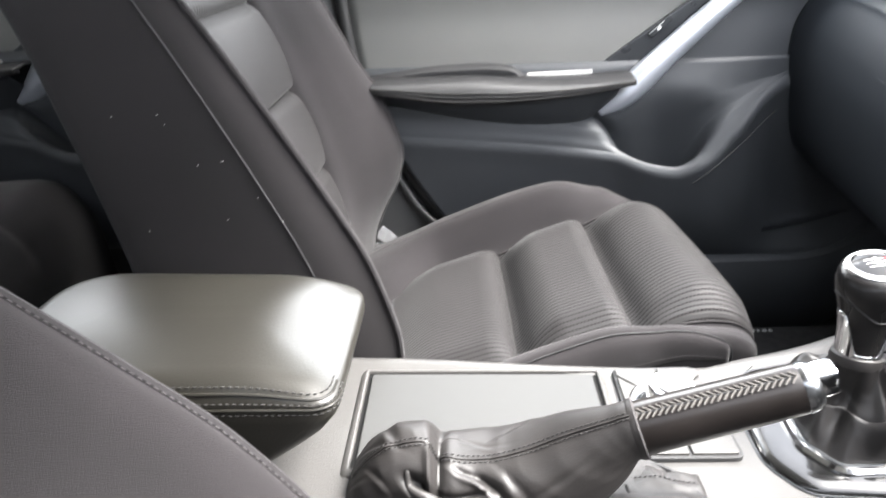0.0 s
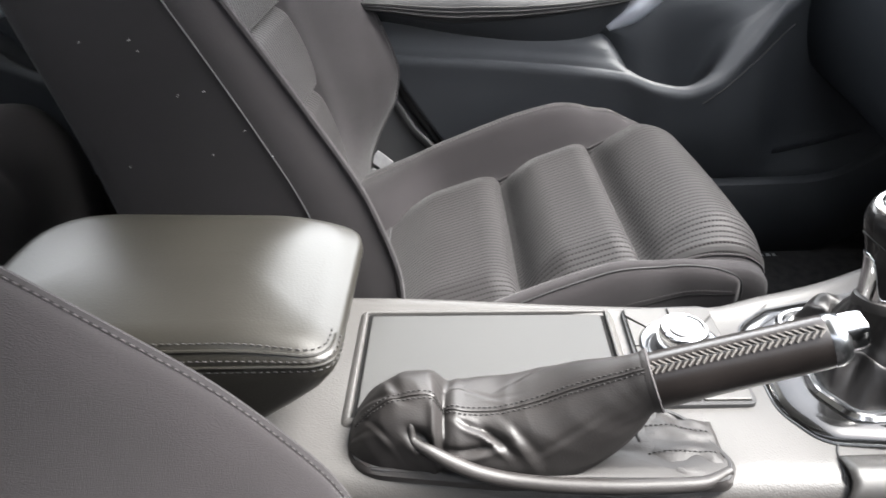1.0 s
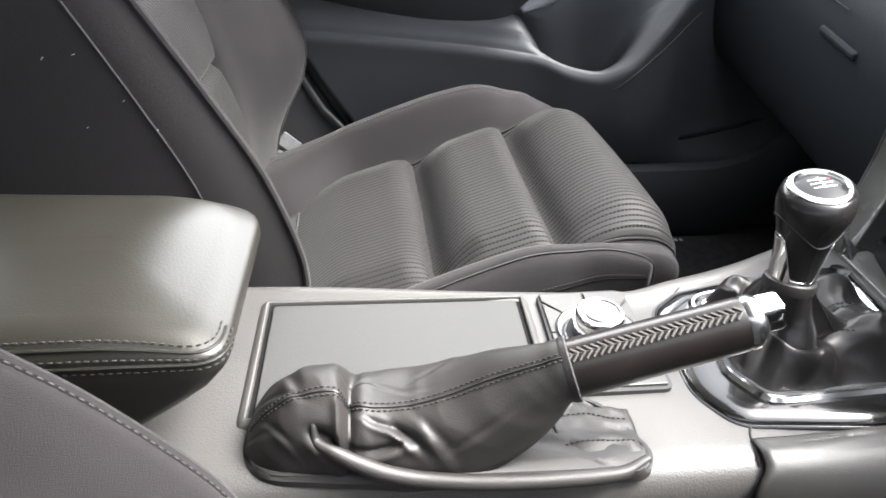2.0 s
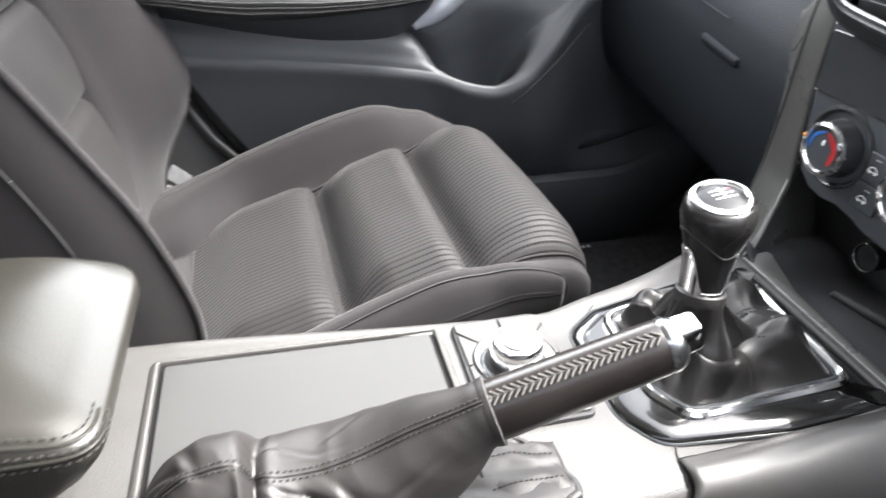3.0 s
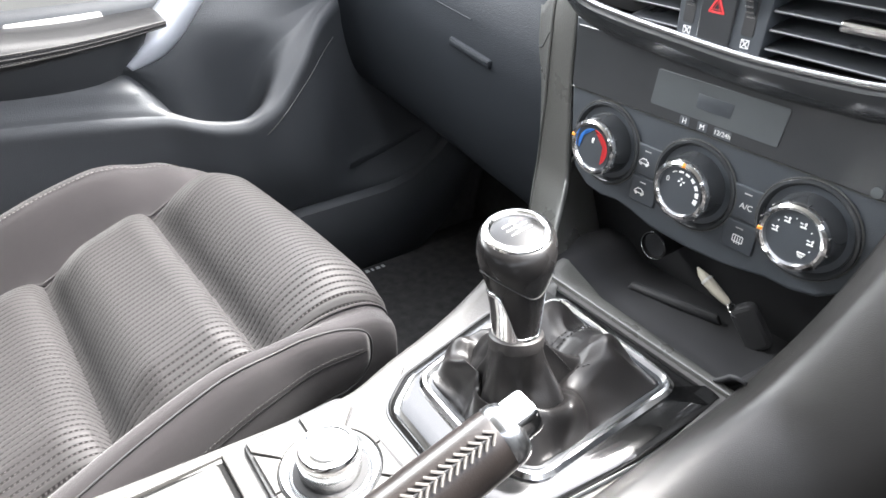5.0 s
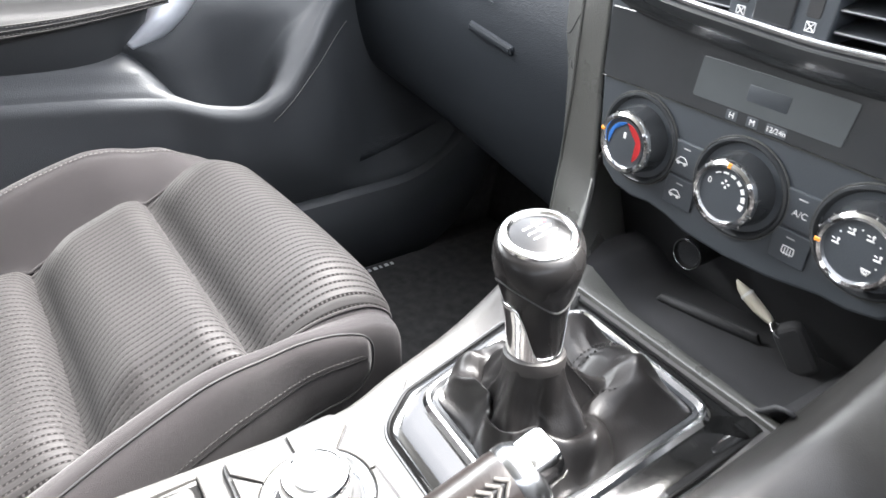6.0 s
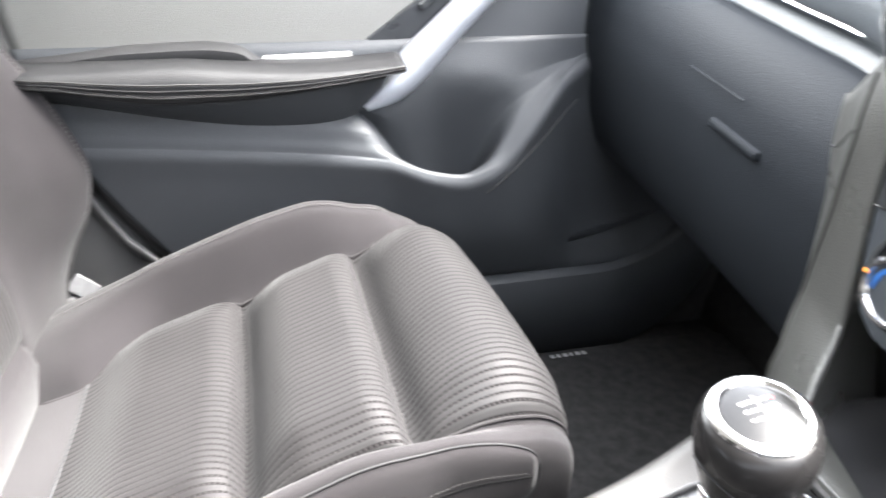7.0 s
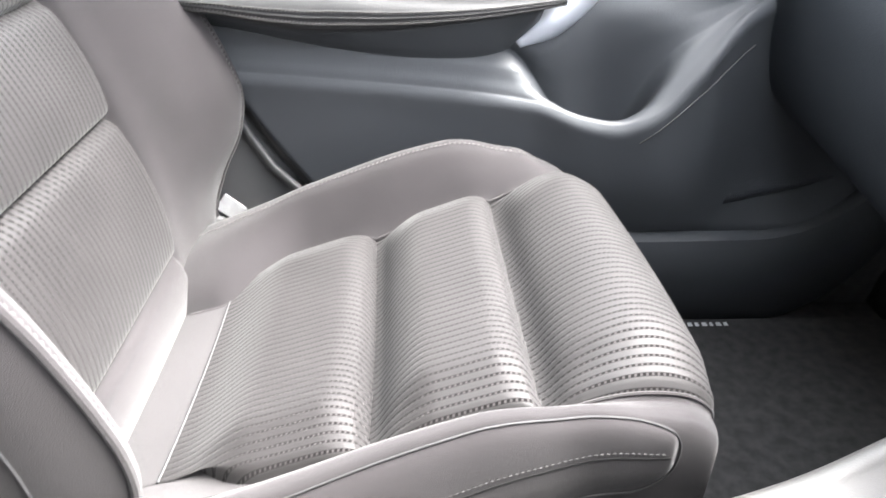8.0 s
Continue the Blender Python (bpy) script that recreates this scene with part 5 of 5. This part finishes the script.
for k in range(7):
    a = 118 - 22 * k
    part("speed_bar", arc_bar(a - 7, a + 7, 0.0154 - 0.0003 * k, 0.0163 + 0.0001 * k, H0, m), WHITE_INK, kn)
lettering("off_mark", "0", 0.0062, m @ Matrix.Translation((-0.0125, 0.0062, H0)), WHITE_INK, kn)
bm = bmesh.new()
for k in range(4):
    slab(rounded([(0.0004, 0.0003), (0.0028, -0.0008), (0.0034, 0.0012)], 0.0005, 2), -0.0003, 0.0007, 0.0001, m @ Matrix.Translation((0, 0.0080, H0)) @ Matrix.Rotation(k * math.pi / 2, 4, "Z"), bm)
part("fan_mark", bm, WHITE_INK, kn)
kn, m = climate_knob(0.092, 0.5225, 95, stack)
for a, sx in ((172, 1.0), (118, 1.0), (66, 1.0), (8, 1.0), (-46, 1.2)):
    bm = bmesh.new()
    c = Matrix.Translation((0.0128 * math.cos(radians(a)), 0.0128 * math.sin(radians(a)), H0))
    if a > -40:
        lathe([(0.0009, 0), (0.0009, 0.0006), (0.0, 0.0006)], 10, m @ c @ Matrix.Translation((0.0012, 0.0014, 0)), bm)
        slab([(-0.0022, -0.0020), (0.0022, -0.0020), (0.0022, -0.0011), (-0.0022, -0.0011)], 0, 0.0006, 0.0001, m @ c, bm)
        slab([(0.0004, -0.0011), (0.0014, -0.0011), (0.0018, 0.0006), (0.0009, 0.0006)], 0, 0.0006, 0.0001, m @ c, bm)
        if a > 0:
            slab([(-0.0026, 0.0008), (-0.0006, 0.0004), (-0.0006, 0.0011), (-0.0026, 0.0015)], 0, 0.0006, 0.0001, m @ c, bm)
    else:
        band(rounded([(-0.0032, 0.0016), (0.0032, 0.0016), (0.0018, -0.0014), (-0.0018, -0.0014)], 0.0004, 2), 0.0006, 0, 0.0006, 0.0001, m @ c, bm)
        for dx in (-0.001, 0, 0.001):
            slab([(dx - 0.0002, -0.0024), (dx + 0.0002, -0.0024), (dx + 0.0002, 0.0008), (dx - 0.0002, 0.0008)], 0, 0.0006, 0.0001, m @ c, bm)
    part("airflow_mark", bm, WHITE_INK, kn)
for a in (145, 92, 37, -19):
    part("airflow_dot", lathe([(0.0005, 0), (0.0005, 0.0006), (0, 0.0006)], 8, m @ Matrix.Translation((0.0145 * math.cos(radians(a)), 0.0145 * math.sin(radians(a)), H0))), WHITE_INK, kn)

for side in (-1, 1):
    for row, q0 in enumerate((0.509, 0.483)):
        p0 = side * 0.0475 + (0.001 if side < 0 else -0.001)
        hh = 0.0265 if row == 0 else 0.0240
        b = part("climate_button", slab(rounded([(p0 - 0.0135, q0), (p0 + 0.0135, q0), (p0 + 0.0135, q0 + hh), (p0 - 0.0135, q0 + hh)], 0.002, 3), -0.001, 0.0016, 0.001, FP), FASCIA, stack)
        part("indicator", slab([(p0 - 0.0035, q0 + hh - 0.0055), (p0 + 0.0025, q0 + hh - 0.0055), (p0 + 0.0025, q0 + hh - 0.0045), (p0 - 0.0035, q0 + hh - 0.0045)], 0.0016, 0.0019, 0.0001, FP), GREY_INK, b)
        c = FP @ Matrix.Translation((p0 - 0.003 * (side < 0), q0 + hh / 2 - 0.002, 0.0016))
        if side > 0 and row == 0:
            lettering("button_mark", "A/C", 0.0064, c, WHITE_INK, b)
            continue
        bm = bmesh.new()
        if side < 0:
            band(rounded([(-0.006, -0.0015), (0.006, -0.0015), (0.0045, 0.0012), (0.002, 0.0035), (-0.002, 0.0035), (-0.0045, 0.0010)], 0.0012, 3), 0.0008, 0, 0.0003, 0.0001, c, bm)
            for dx in (-0.003, 0.003):
                lathe([(0.0014, 0), (0.0014, 0.0003), (0, 0.0003)], 12, c @ Matrix.Translation((dx, -0.0016, 0)), bm)
        else:
            band(rounded([(-0.0045, -0.003), (0.0045, -0.003), (0.0045, 0.003), (-0.0045, 0.003)], 0.001, 3), 0.0007, 0, 0.0003, 0.0001, c, bm)
            for dx in (-0.002, 0, 0.002):
                slab([(dx - 0.0003, -0.0042), (dx + 0.0003, -0.0042), (dx + 0.0003, 0.0016), (dx - 0.0003, 0.0016)], 0, 0.0004, 0.0001, c, bm)
        part("button_mark", bm, WHITE_INK, b)

# air vents over the panel
VP = Matrix(((0, 0, -1, 0.200), (-1, 0, 0, 0), (0, 1, 0, 0), (0, 0, 0, 1)))
vlow = curve((-0.165, 0.690), (-0.150, 0.664), (-0.138, 0.650), (-0.117, 0.6405), (-0.07, 0.635), (-0.027, 0.6320), (0.037, 0.6290), (0.10, 0.6310), (0.135, 0.636), (0.16, 0.646), (0.18, 0.668))
vents = thing("air_vents", (0.21, 0, 0.63), "black centre air vents with chrome lower trim", "air vent")
part("vent_lip", sheet(lambda u, v: VP @ Vector((u, vlow(u) + (-0.030, -0.016, -0.004, 0.0)[v], (-0.030, -0.004, 0.002, 0.0)[v])), frange(-0.165, 0.18, 60), range(4)), GLOSS, vents, "", 0.003)
part("chrome_trim", tube([VP @ Vector((u, vlow(u) + 0.0012, 0.003)) for u in frange(-0.165, 0.18, 80)], 0.0026, 10), SATIN, vents, "thin bright trim")
part("chrome_trim", tube([VP @ Vector((u, vlow(u) - 0.0026, 0.0024)) for u in frange(-0.165, 0.18, 80)], 0.0011, 8), SATIN, vents)
part("vent_back", slab([(-0.165, 0.625), (0.18, 0.622), (0.18, 0.735), (-0.165, 0.735)], -0.060, -0.055, 0.001, VP), RUBBER, vents)
for p0, p1 in ((-0.150, -0.030), (0.037, 0.170)):
    lo = max(vlow(p0), vlow(p1))
    for k in range(5):
        q = 0.6365 + 0.0118 * k
        a0 = next((u for u in frange(p0, p1, 60) if vlow(u) < q - 0.001), p1)
        a1 = next((u for u in frange(p1, p0, 60) if vlow(u) < q - 0.001), p0)
        if a1 - a0 < 0.02:
            continue
        part("vent_slat", sheet(lambda u, v: VP @ Vector((u, q + (-0.0014, -0.0002, 0.0013, 0.0075, 0.0065)[v], (-0.004, -0.0015, -0.003, -0.036, -0.037)[v])), frange(a0, a1, 12), (0, 1, 2, 3, 4)), SLAT, vents, "", 0.0012)
        # pale strip painted as the light that the slat's front edge catches
        part("slat_edge", tube([VP @ Vector((u, q + 0.0004, -0.0012)) for u in frange(a0 + 0.001, a1 - 0.001, 8)], 0.0006, 6), SLAT_GLINT, vents)
    for k in range(4):
        u = p0 + (p1 - p0) * (k + 0.6) / 4.2
        part("vent_vane", slab([(u - 0.0008, 0.64), (u + 0.0008, 0.64), (u + 0.0008, 0.73), (u - 0.0008, 0.73)], -0.054, -0.044, 0.0004, VP), RUBBER, vents)
for p, q in ((-0.092, 0.6605), (0.0975, 0.6605)):
    part("vent_tab", slab(rounded([(p - 0.0165, q - 0.0034), (p + 0.0165, q - 0.0034), (p + 0.0165, q + 0.0034), (p - 0.0165, q + 0.0034)], 0.0024, 4), -0.012, 0.004, 0.0024, VP), CHROME, vents, "silver vent tab")
part("centre_plate", slab(rounded([(-0.030, 0.6305), (0.036, 0.6285), (0.040, 0.730), (-0.033, 0.730)], 0.002, 2), -0.05, 0.001, 0.001, VP), FASCIA, vents)
hz = part("hazard_button", slab(rounded([(-0.0125, 0.634), (0.0135, 0.633), (0.0150, 0.715), (-0.0135, 0.715)], 0.002, 3), -0.001, 0.0026, 0.0012, VP), GLOSS, vents, "hazard warning button")
tri = rounded([(-0.0068, 0.6525), (0.0068, 0.6525), (0.0, 0.6645)], 0.001, 3)
part("hazard_mark", band(tri, 0.0012, 0.0020, 0.0030, 0.0001, VP), RED_INK, hz)
part("hazard_mark", band(inset(tri, 0.0022), 0.0008, 0.0020, 0.0030, 0.0001, VP), RED_INK, hz)
for p in (-0.0215, 0.0245):
    part("wheel_slot", slab(rounded([(p - 0.0045, 0.642), (p + 0.0045, 0.642), (p + 0.0045, 0.705), (p - 0.0045, 0.705)], 0.002, 3), 0.0002, 0.0014, 0.0003, VP), RUBBER, vents)
    wheel_m = VP @ Matrix.Translation((p, 0.674, -0.022)) @ Matrix.Rotation(math.pi / 2, 4, "Y")
    wh = part("thumb_wheel", lathe([(0.028, -0.0032), (0.030, -0.0026), (0.030, 0.0026), (0.028, 0.0032)], 48, wheel_m), GLOSS, vents, "ribbed thumb wheel")
    bm = bmesh.new()
    for k in range(44):
        a = 2 * math.pi * k / 44
        tube([wheel_m @ Vector((0.0302 * math.cos(a), 0.0302 * math.sin(a), h)) for h in (-0.0028, 0.0028)], 0.0008, 5, bm)
    part("wheel_rib", bm, SATIN, wh)
    bm = bmesh.new()
    c = VP @ Matrix.Translation((p, 0.6372, 0.001))
    band([(-0.0030, -0.0028), (0.0030, -0.0028), (0.0030, 0.0028), (-0.0030, 0.0028)], 0.0005, 0, 0.0004, 0.0001, c, bm)
    for s in (-1, 1):
        slab([(-0.0003, -0.0034), (0.0003, -0.0034), (0.0003, 0.0034), (-0.0003, 0.0034)], 0, 0.0004, 0.0001, c @ Matrix.Rotation(radians(43 * s), 4, "Z"), bm)
    part("shut_mark", bm, WHITE_INK, vents)
tsec = [(0.200, 0.684), (0.1945, 0.6865), (0.1945, 0.6885), (0.197, 0.6905), (0.2055, 0.6975), (0.214, 0.7035), (0.222, 0.704)]
part("silver_trim", sheet(lambda u, v: (tsec[v][0], -u, tsec[v][1]), frange(-0.155, 0.42, 40), range(7)), SATIN, vents, "satin silver trim bar", 0.002)

# ---------------------------------------------------------------- dashboard: stack sides, glovebox, pad, oddments cubby
dash = thing("dashboard", (0.30, 0.2, 0.30), "black plastic dashboard with a closed glovebox", "dashboard")
inner = curve((0.10, 0.150, 0.120), (0.40, 0.152, 0.098), (0.415, 0.158, 0.094), (0.44, 0.185, 0.112), (0.47, 0.2125, 0.131), (0.51, 0.2155, 0.138), (0.56, 0.2165, 0.1435), (0.63, 0.220, 0.148), (0.66, 0.222, 0.152))
outer = curve((0.10, 0.250, 0.200), (0.36, 0.254, 0.214), (0.45, 0.252, 0.214), (0.53, 0.252, 0.218), (0.57, 0.252, 0.226), (0.605, 0.256, 0.232), (0.63, 0.268, 0.238), (0.66, 0.29, 0.242))


def column(z, w):
    """w runs across the side from the panel (0) over its ridge (0.4) to the glovebox (1)."""
    ridge_at = 0.70 - 0.36 * step(z, 0.44, 0.60)
    v = w / 0.4 * ridge_at if w < 0.4 else ridge_at + (w - 0.4) / 0.6 * (1 - ridge_at)
    z -= 0.045 * step(z, 0.50, 0.655) * step(v, 0.25, 1.0)
    a, b = inner(z), outer(z)
    p = a * (1 - v) + b * v
    k = w / 0.4 if w < 0.4 else (1 - (w - 0.4) / 0.6) ** 1.4
    return (p[0] - 0.011 * k, p[1] + 0.002 * k, z)


part("stack_flank", sheet(column, frange(0.10, 0.655, 60), frange(0, 0.4, 10) + frange(0.43, 1, 20)), STACK, dash, "grey-black side of the centre stack", 0.004)
part("flank_edge", tube([Vector(column(z, 0.4)) for z in frange(0.36, 0.64, 40)], 0.0016, 8), STACK, dash)
part("flank_joint", tube([Vector(column(0.600 + 0.006 * v, v)) for v in frange(0.45, 1.0, 16)], 0.0008, 6), RUBBER, dash)
gtop = curve((0.205, 0.604), (0.254, 0.616), (0.36, 0.632), (0.466, 0.648), (0.60, 0.664), (0.72, 0.675))
gsec = [(0.43, -0.300), (0.335, -0.286), (0.298, -0.262), (0.274, -0.205), (0.262, -0.140), (0.2585, -0.095), (0.262, -0.062), (0.270, -0.036), (0.281, -0.016), (0.292, -0.004), (0.300, -0.001)]
gf = curve(*[(i, *r) for i, r in enumerate(gsec)])
glove = part("glovebox_door", sheet(lambda y, v: (gf(v)[0], y, gtop(y) + gf(v)[1]), frange(0.212, 0.71, 40), frange(0, 10, 60)), GLOVE, dash, "matt black glovebox lid", 0.004)
part("glovebox_latch", slab(rounded([(-0.040, -0.0055), (0.040, -0.0055), (0.040, 0.0055), (-0.040, 0.0055)], 0.004, 4), -0.006, 0.008, 0.004, Matrix.Translation((0.262, 0.348, 0.5365)) @ Matrix(((0, 0, -1, 0), (-1, 0, 0, 0), (0, 1, 0, 0), (0, 0, 0, 1))) @ pose(0, 0, 0, 0, 0, -8)), GLOVE, glove, "glovebox latch")
part("glovebox_crease", tube([(0.2585, 0.440, 0.585), (0.2585, 0.395, 0.579), (0.2585, 0.348, 0.573)], 0.0008, 6), GLOVE, glove)
part("trim_line", tube([(0.3065, y, gtop(y) + 0.0215) for y in frange(0.200, 0.71, 40)], 0.002, 8), CHROME, dash, "thin bright trim line")
psec = [(0.310, -0.006), (0.318, 0.010), (0.310, 0.018), (0.303, 0.026), (0.300, 0.045), (0.304, 0.070), (0.32, 0.095), (0.37, 0.112), (0.50, 0.095), (0.78, -0.03)]
pf = curve(*[(i, *r) for i, r in enumerate(psec)])
part("dash_pad", sheet(lambda y, v: (pf(v)[0] - 0.045 * (1 - step(abs(y), 0.14, 0.30)) * (1 - v / 9), y, (gtop(max(y, 0.205)) + pf(v)[1]) * step(v, -1, 2.0) + (1 - step(v, -1, 2)) * (gtop(max(y, 0.205)) + pf(v)[1]) + 0.075 * (1 - step(abs(y), 0.16, 0.24)) * (1 - v / 9)), frange(-0.72, 0.72, 80), frange(0, 9, 40)), DASH, dash,
     "matt black dashboard pad", 0.004)
part("driver_lower_panel", sheet(lambda y, v: (0.235 + 0.06 * (1 - v) , y, 0.36 + 0.30 * v), frange(-0.72, -0.20, 8), frange(0, 1, 8)), DASH, dash, "", 0.006)
# the knee panel that sweeps from the console up to the dashboard on the driver's side
e1 = curve((0, -0.130, -0.118, 0.399), (1, -0.02, -0.104, 0.3995), (2, 0.07, -0.106, 0.408), (3, 0.150, -0.107, 0.417), (4, 0.183, -0.124, 0.470), (5, 0.205, -0.141, 0.545), (6, 0.214, -0.152, 0.64))
e2 = curve((0, -0.130, -0.130, 0.396), (1, -0.02, -0.126, 0.4005), (2, 0.07, -0.128, 0.420), (3, 0.137, -0.136, 0.447), (4, 0.170, -0.150, 0.500), (5, 0.192, -0.166, 0.570), (6, 0.200, -0.178, 0.66))
e3 = curve((0, -0.130, -0.139, 0.370), (1, -0.03, -0.1435, 0.375), (2, 0.05, -0.166, 0.372), (3, 0.115, -0.190, 0.392), (4, 0.150, -0.206, 0.452), (5, 0.180, -0.226, 0.545), (6, 0.195, -0.25, 0.66))
e4 = curve((0, -0.130, -0.146, 0.10), (1, -0.03, -0.165, 0.10), (2, 0.06, -0.20, 0.12), (3, 0.16, -0.24, 0.20), (4, 0.21, -0.26, 0.32), (5, 0.23, -0.27, 0.48), (6, 0.24, -0.28, 0.66))


def flank(s, v):
    f = curve((0, *e1(s)), (0.6, *(e1(s) * 0.4 + e2(s) * 0.6 + np.array((0, 0, 0.003)))), (1, *e2(s)), (2, *e3(s)), (3, *e4(s)))
    return tuple(f(v))


part("knee_panel", sheet(flank, frange(0.90, 6, 70), frange(0, 3, 34)), FLANK, dash, "grained grey-black knee panel", 0.003)
# oddments cubby
dish = curve((0.1530, 0.4140), (0.160, 0.4075), (0.172, 0.399), (0.195, 0.391), (0.30, 0.384))
part("cubby_floor", sheet(lambda x, y: (x, y, dish(x) + 0.018 * (1 - step(y, -0.105, -0.085)) + 0.018 * step(y, 0.072, 0.10)), frange(0.1530, 0.30, 30), frange(-0.112, 0.125, 40)), RUBBER, dash, "shallow dished tray", 0.003)
part("cubby_back", sheet(lambda y, v: (0.285 - 0.02 * v, y, 0.372 + 0.10 * v), frange(-0.14, 0.15, 6), frange(0, 1, 6)), RUBBER, dash, "", 0.004)
part("cubby_lip", slab(rounded([(0.1490, -0.110), (0.1565, -0.110), (0.1565, 0.070), (0.1600, 0.0765), (0.180, 0.0850), (0.178, 0.0930), (0.1490, 0.0900)], [0.001, 0.001, 0.004, 0.006, 0.002, 0.002, 0.002], 4), 0.372, lambda x, y: 0.4155 + 0.05 * (x - 0.1490), 0.0015), STACK, dash, "grey front ledge of the cubby")
cheek_top = curve((0.150, 0.405), (0.158, 0.415), (0.185, 0.440), (0.2125, 0.470), (0.23, 0.485), (0.29, 0.49))
cheek = curve((0.150, 0.092), (0.19, 0.106), (0.23, 0.124), (0.29, 0.146))
part("cubby_side", sheet(lambda x, v: (x, cheek(x) + 0.25 * (cheek_top(x) - 0.375) * v - 0.009, 0.375 + (cheek_top(x) - 0.375) * v), frange(0.150, 0.29, 30), frange(0, 1, 10)), STACK, dash, "grey side wall of the cubby", 0.003)
part("cubby_ridge", tube([(0.226, 0.050, 0.386), (0.2275, 0.047, 0.3905), (0.238, 0.006, 0.3915), (0.2490, -0.030, 0.3905), (0.2500, -0.034, 0.386)], [0.002, 0.0045, 0.005, 0.0045, 0.002], 12), RUBBER, dash, "low moulded ridge")
sock = Matrix(((0, 0, -1, 0.236), (-1, 0, 0, 0.039), (0, 1, 0, 0.4365), (0, 0, 0, 1)))
part("power_socket", lathe([(0.0125, -0.045), (0.0132, -0.004), (0.0132, 0.0), (0.0122, 0.0012), (0.0112, 0.0), (0.0110, -0.03), (0.0, -0.031)], 40, sock), GAP, dash, "black round power socket")
part("socket_ring", lathe([(0.0134, -0.001), (0.0134, 0.0010), (0.0131, 0.0014), (0.0127, 0.0012), (0.0126, -0.001)], 40, sock), SATIN, dash)

plug = thing("key_tag", (0.245, -0.035, 0.386), "ivory plastic key tag lying in the cubby", "key tag")
part("tag", tube([(0.240, -0.006, 0.436), (0.240, -0.011, 0.432), (0.240, -0.018, 0.4285), (0.240, -0.028, 0.4235), (0.240, -0.038, 0.4195), (0.240, -0.042, 0.418)], [0.0008, 0.0034, 0.0050, 0.0048, 0.0036, 0.0024], 14), IVORY, plug)
part("tag_collar", tube([(0.240, -0.0165, 0.4293), (0.240, -0.0185, 0.4284)], 0.0054, 14), PALE, plug)
part("key_ring", tube([(0.240 + 0.005 * math.cos(a), -0.047 + 0.005 * math.sin(a), 0.415 + 0.004 * math.sin(a)) for a in frange(0, 2 * math.pi, 24)], 0.0009, 6), CHROME, plug)
kx = Vector((0.10, -0.45, -0.60)).normalized()
kz = (Vector((-0.9, -0.1, 0.5)) - kx * Vector((-0.9, -0.1, 0.5)).dot(kx)).normalized()
ky = kz.cross(kx)
key_m = Matrix(((kx.x, ky.x, kz.x, 0.252), (kx.y, ky.y, kz.y, -0.060), (kx.z, ky.z, kz.z, 0.402), (0, 0, 0, 1)))
fob = thing("car_key", (0.25, -0.06, 0.386), "black plastic car key in the cubby", "car key")
part("key_body", slab(rounded([(-0.021, -0.011), (0.021, -0.011), (0.021, 0.011), (-0.021, 0.011)], 0.008, 5), 0, 0.011, 0.004, key_m), RUBBER, fob)

# ---------------------------------------------------------------- floor mat
mat = thing("floor_mat", (0.25, 0.40, 0.055), "black carpet floor mat with pale woven lettering", "floor mat")
part("mat", slab(rounded([(-0.03, 0.14), (0.56, 0.16), (0.56, 0.655), (-0.03, 0.66)], 0.04, 6), 0.055, 0.066, 0.004), CARPET, mat)
for k, (w, x) in enumerate(((0.007, 0.232), (0.006, 0.243), (0.008, 0.254), (0.005, 0.266), (0.008, 0.276), (0.006, 0.288))):
    part("woven_mark", slab([(x, 0.638), (x + w, 0.638), (x + w * 0.9, 0.646), (x + w * 0.1, 0.646)], 0.066, 0.0668, 0.0002), GREY_INK, mat)
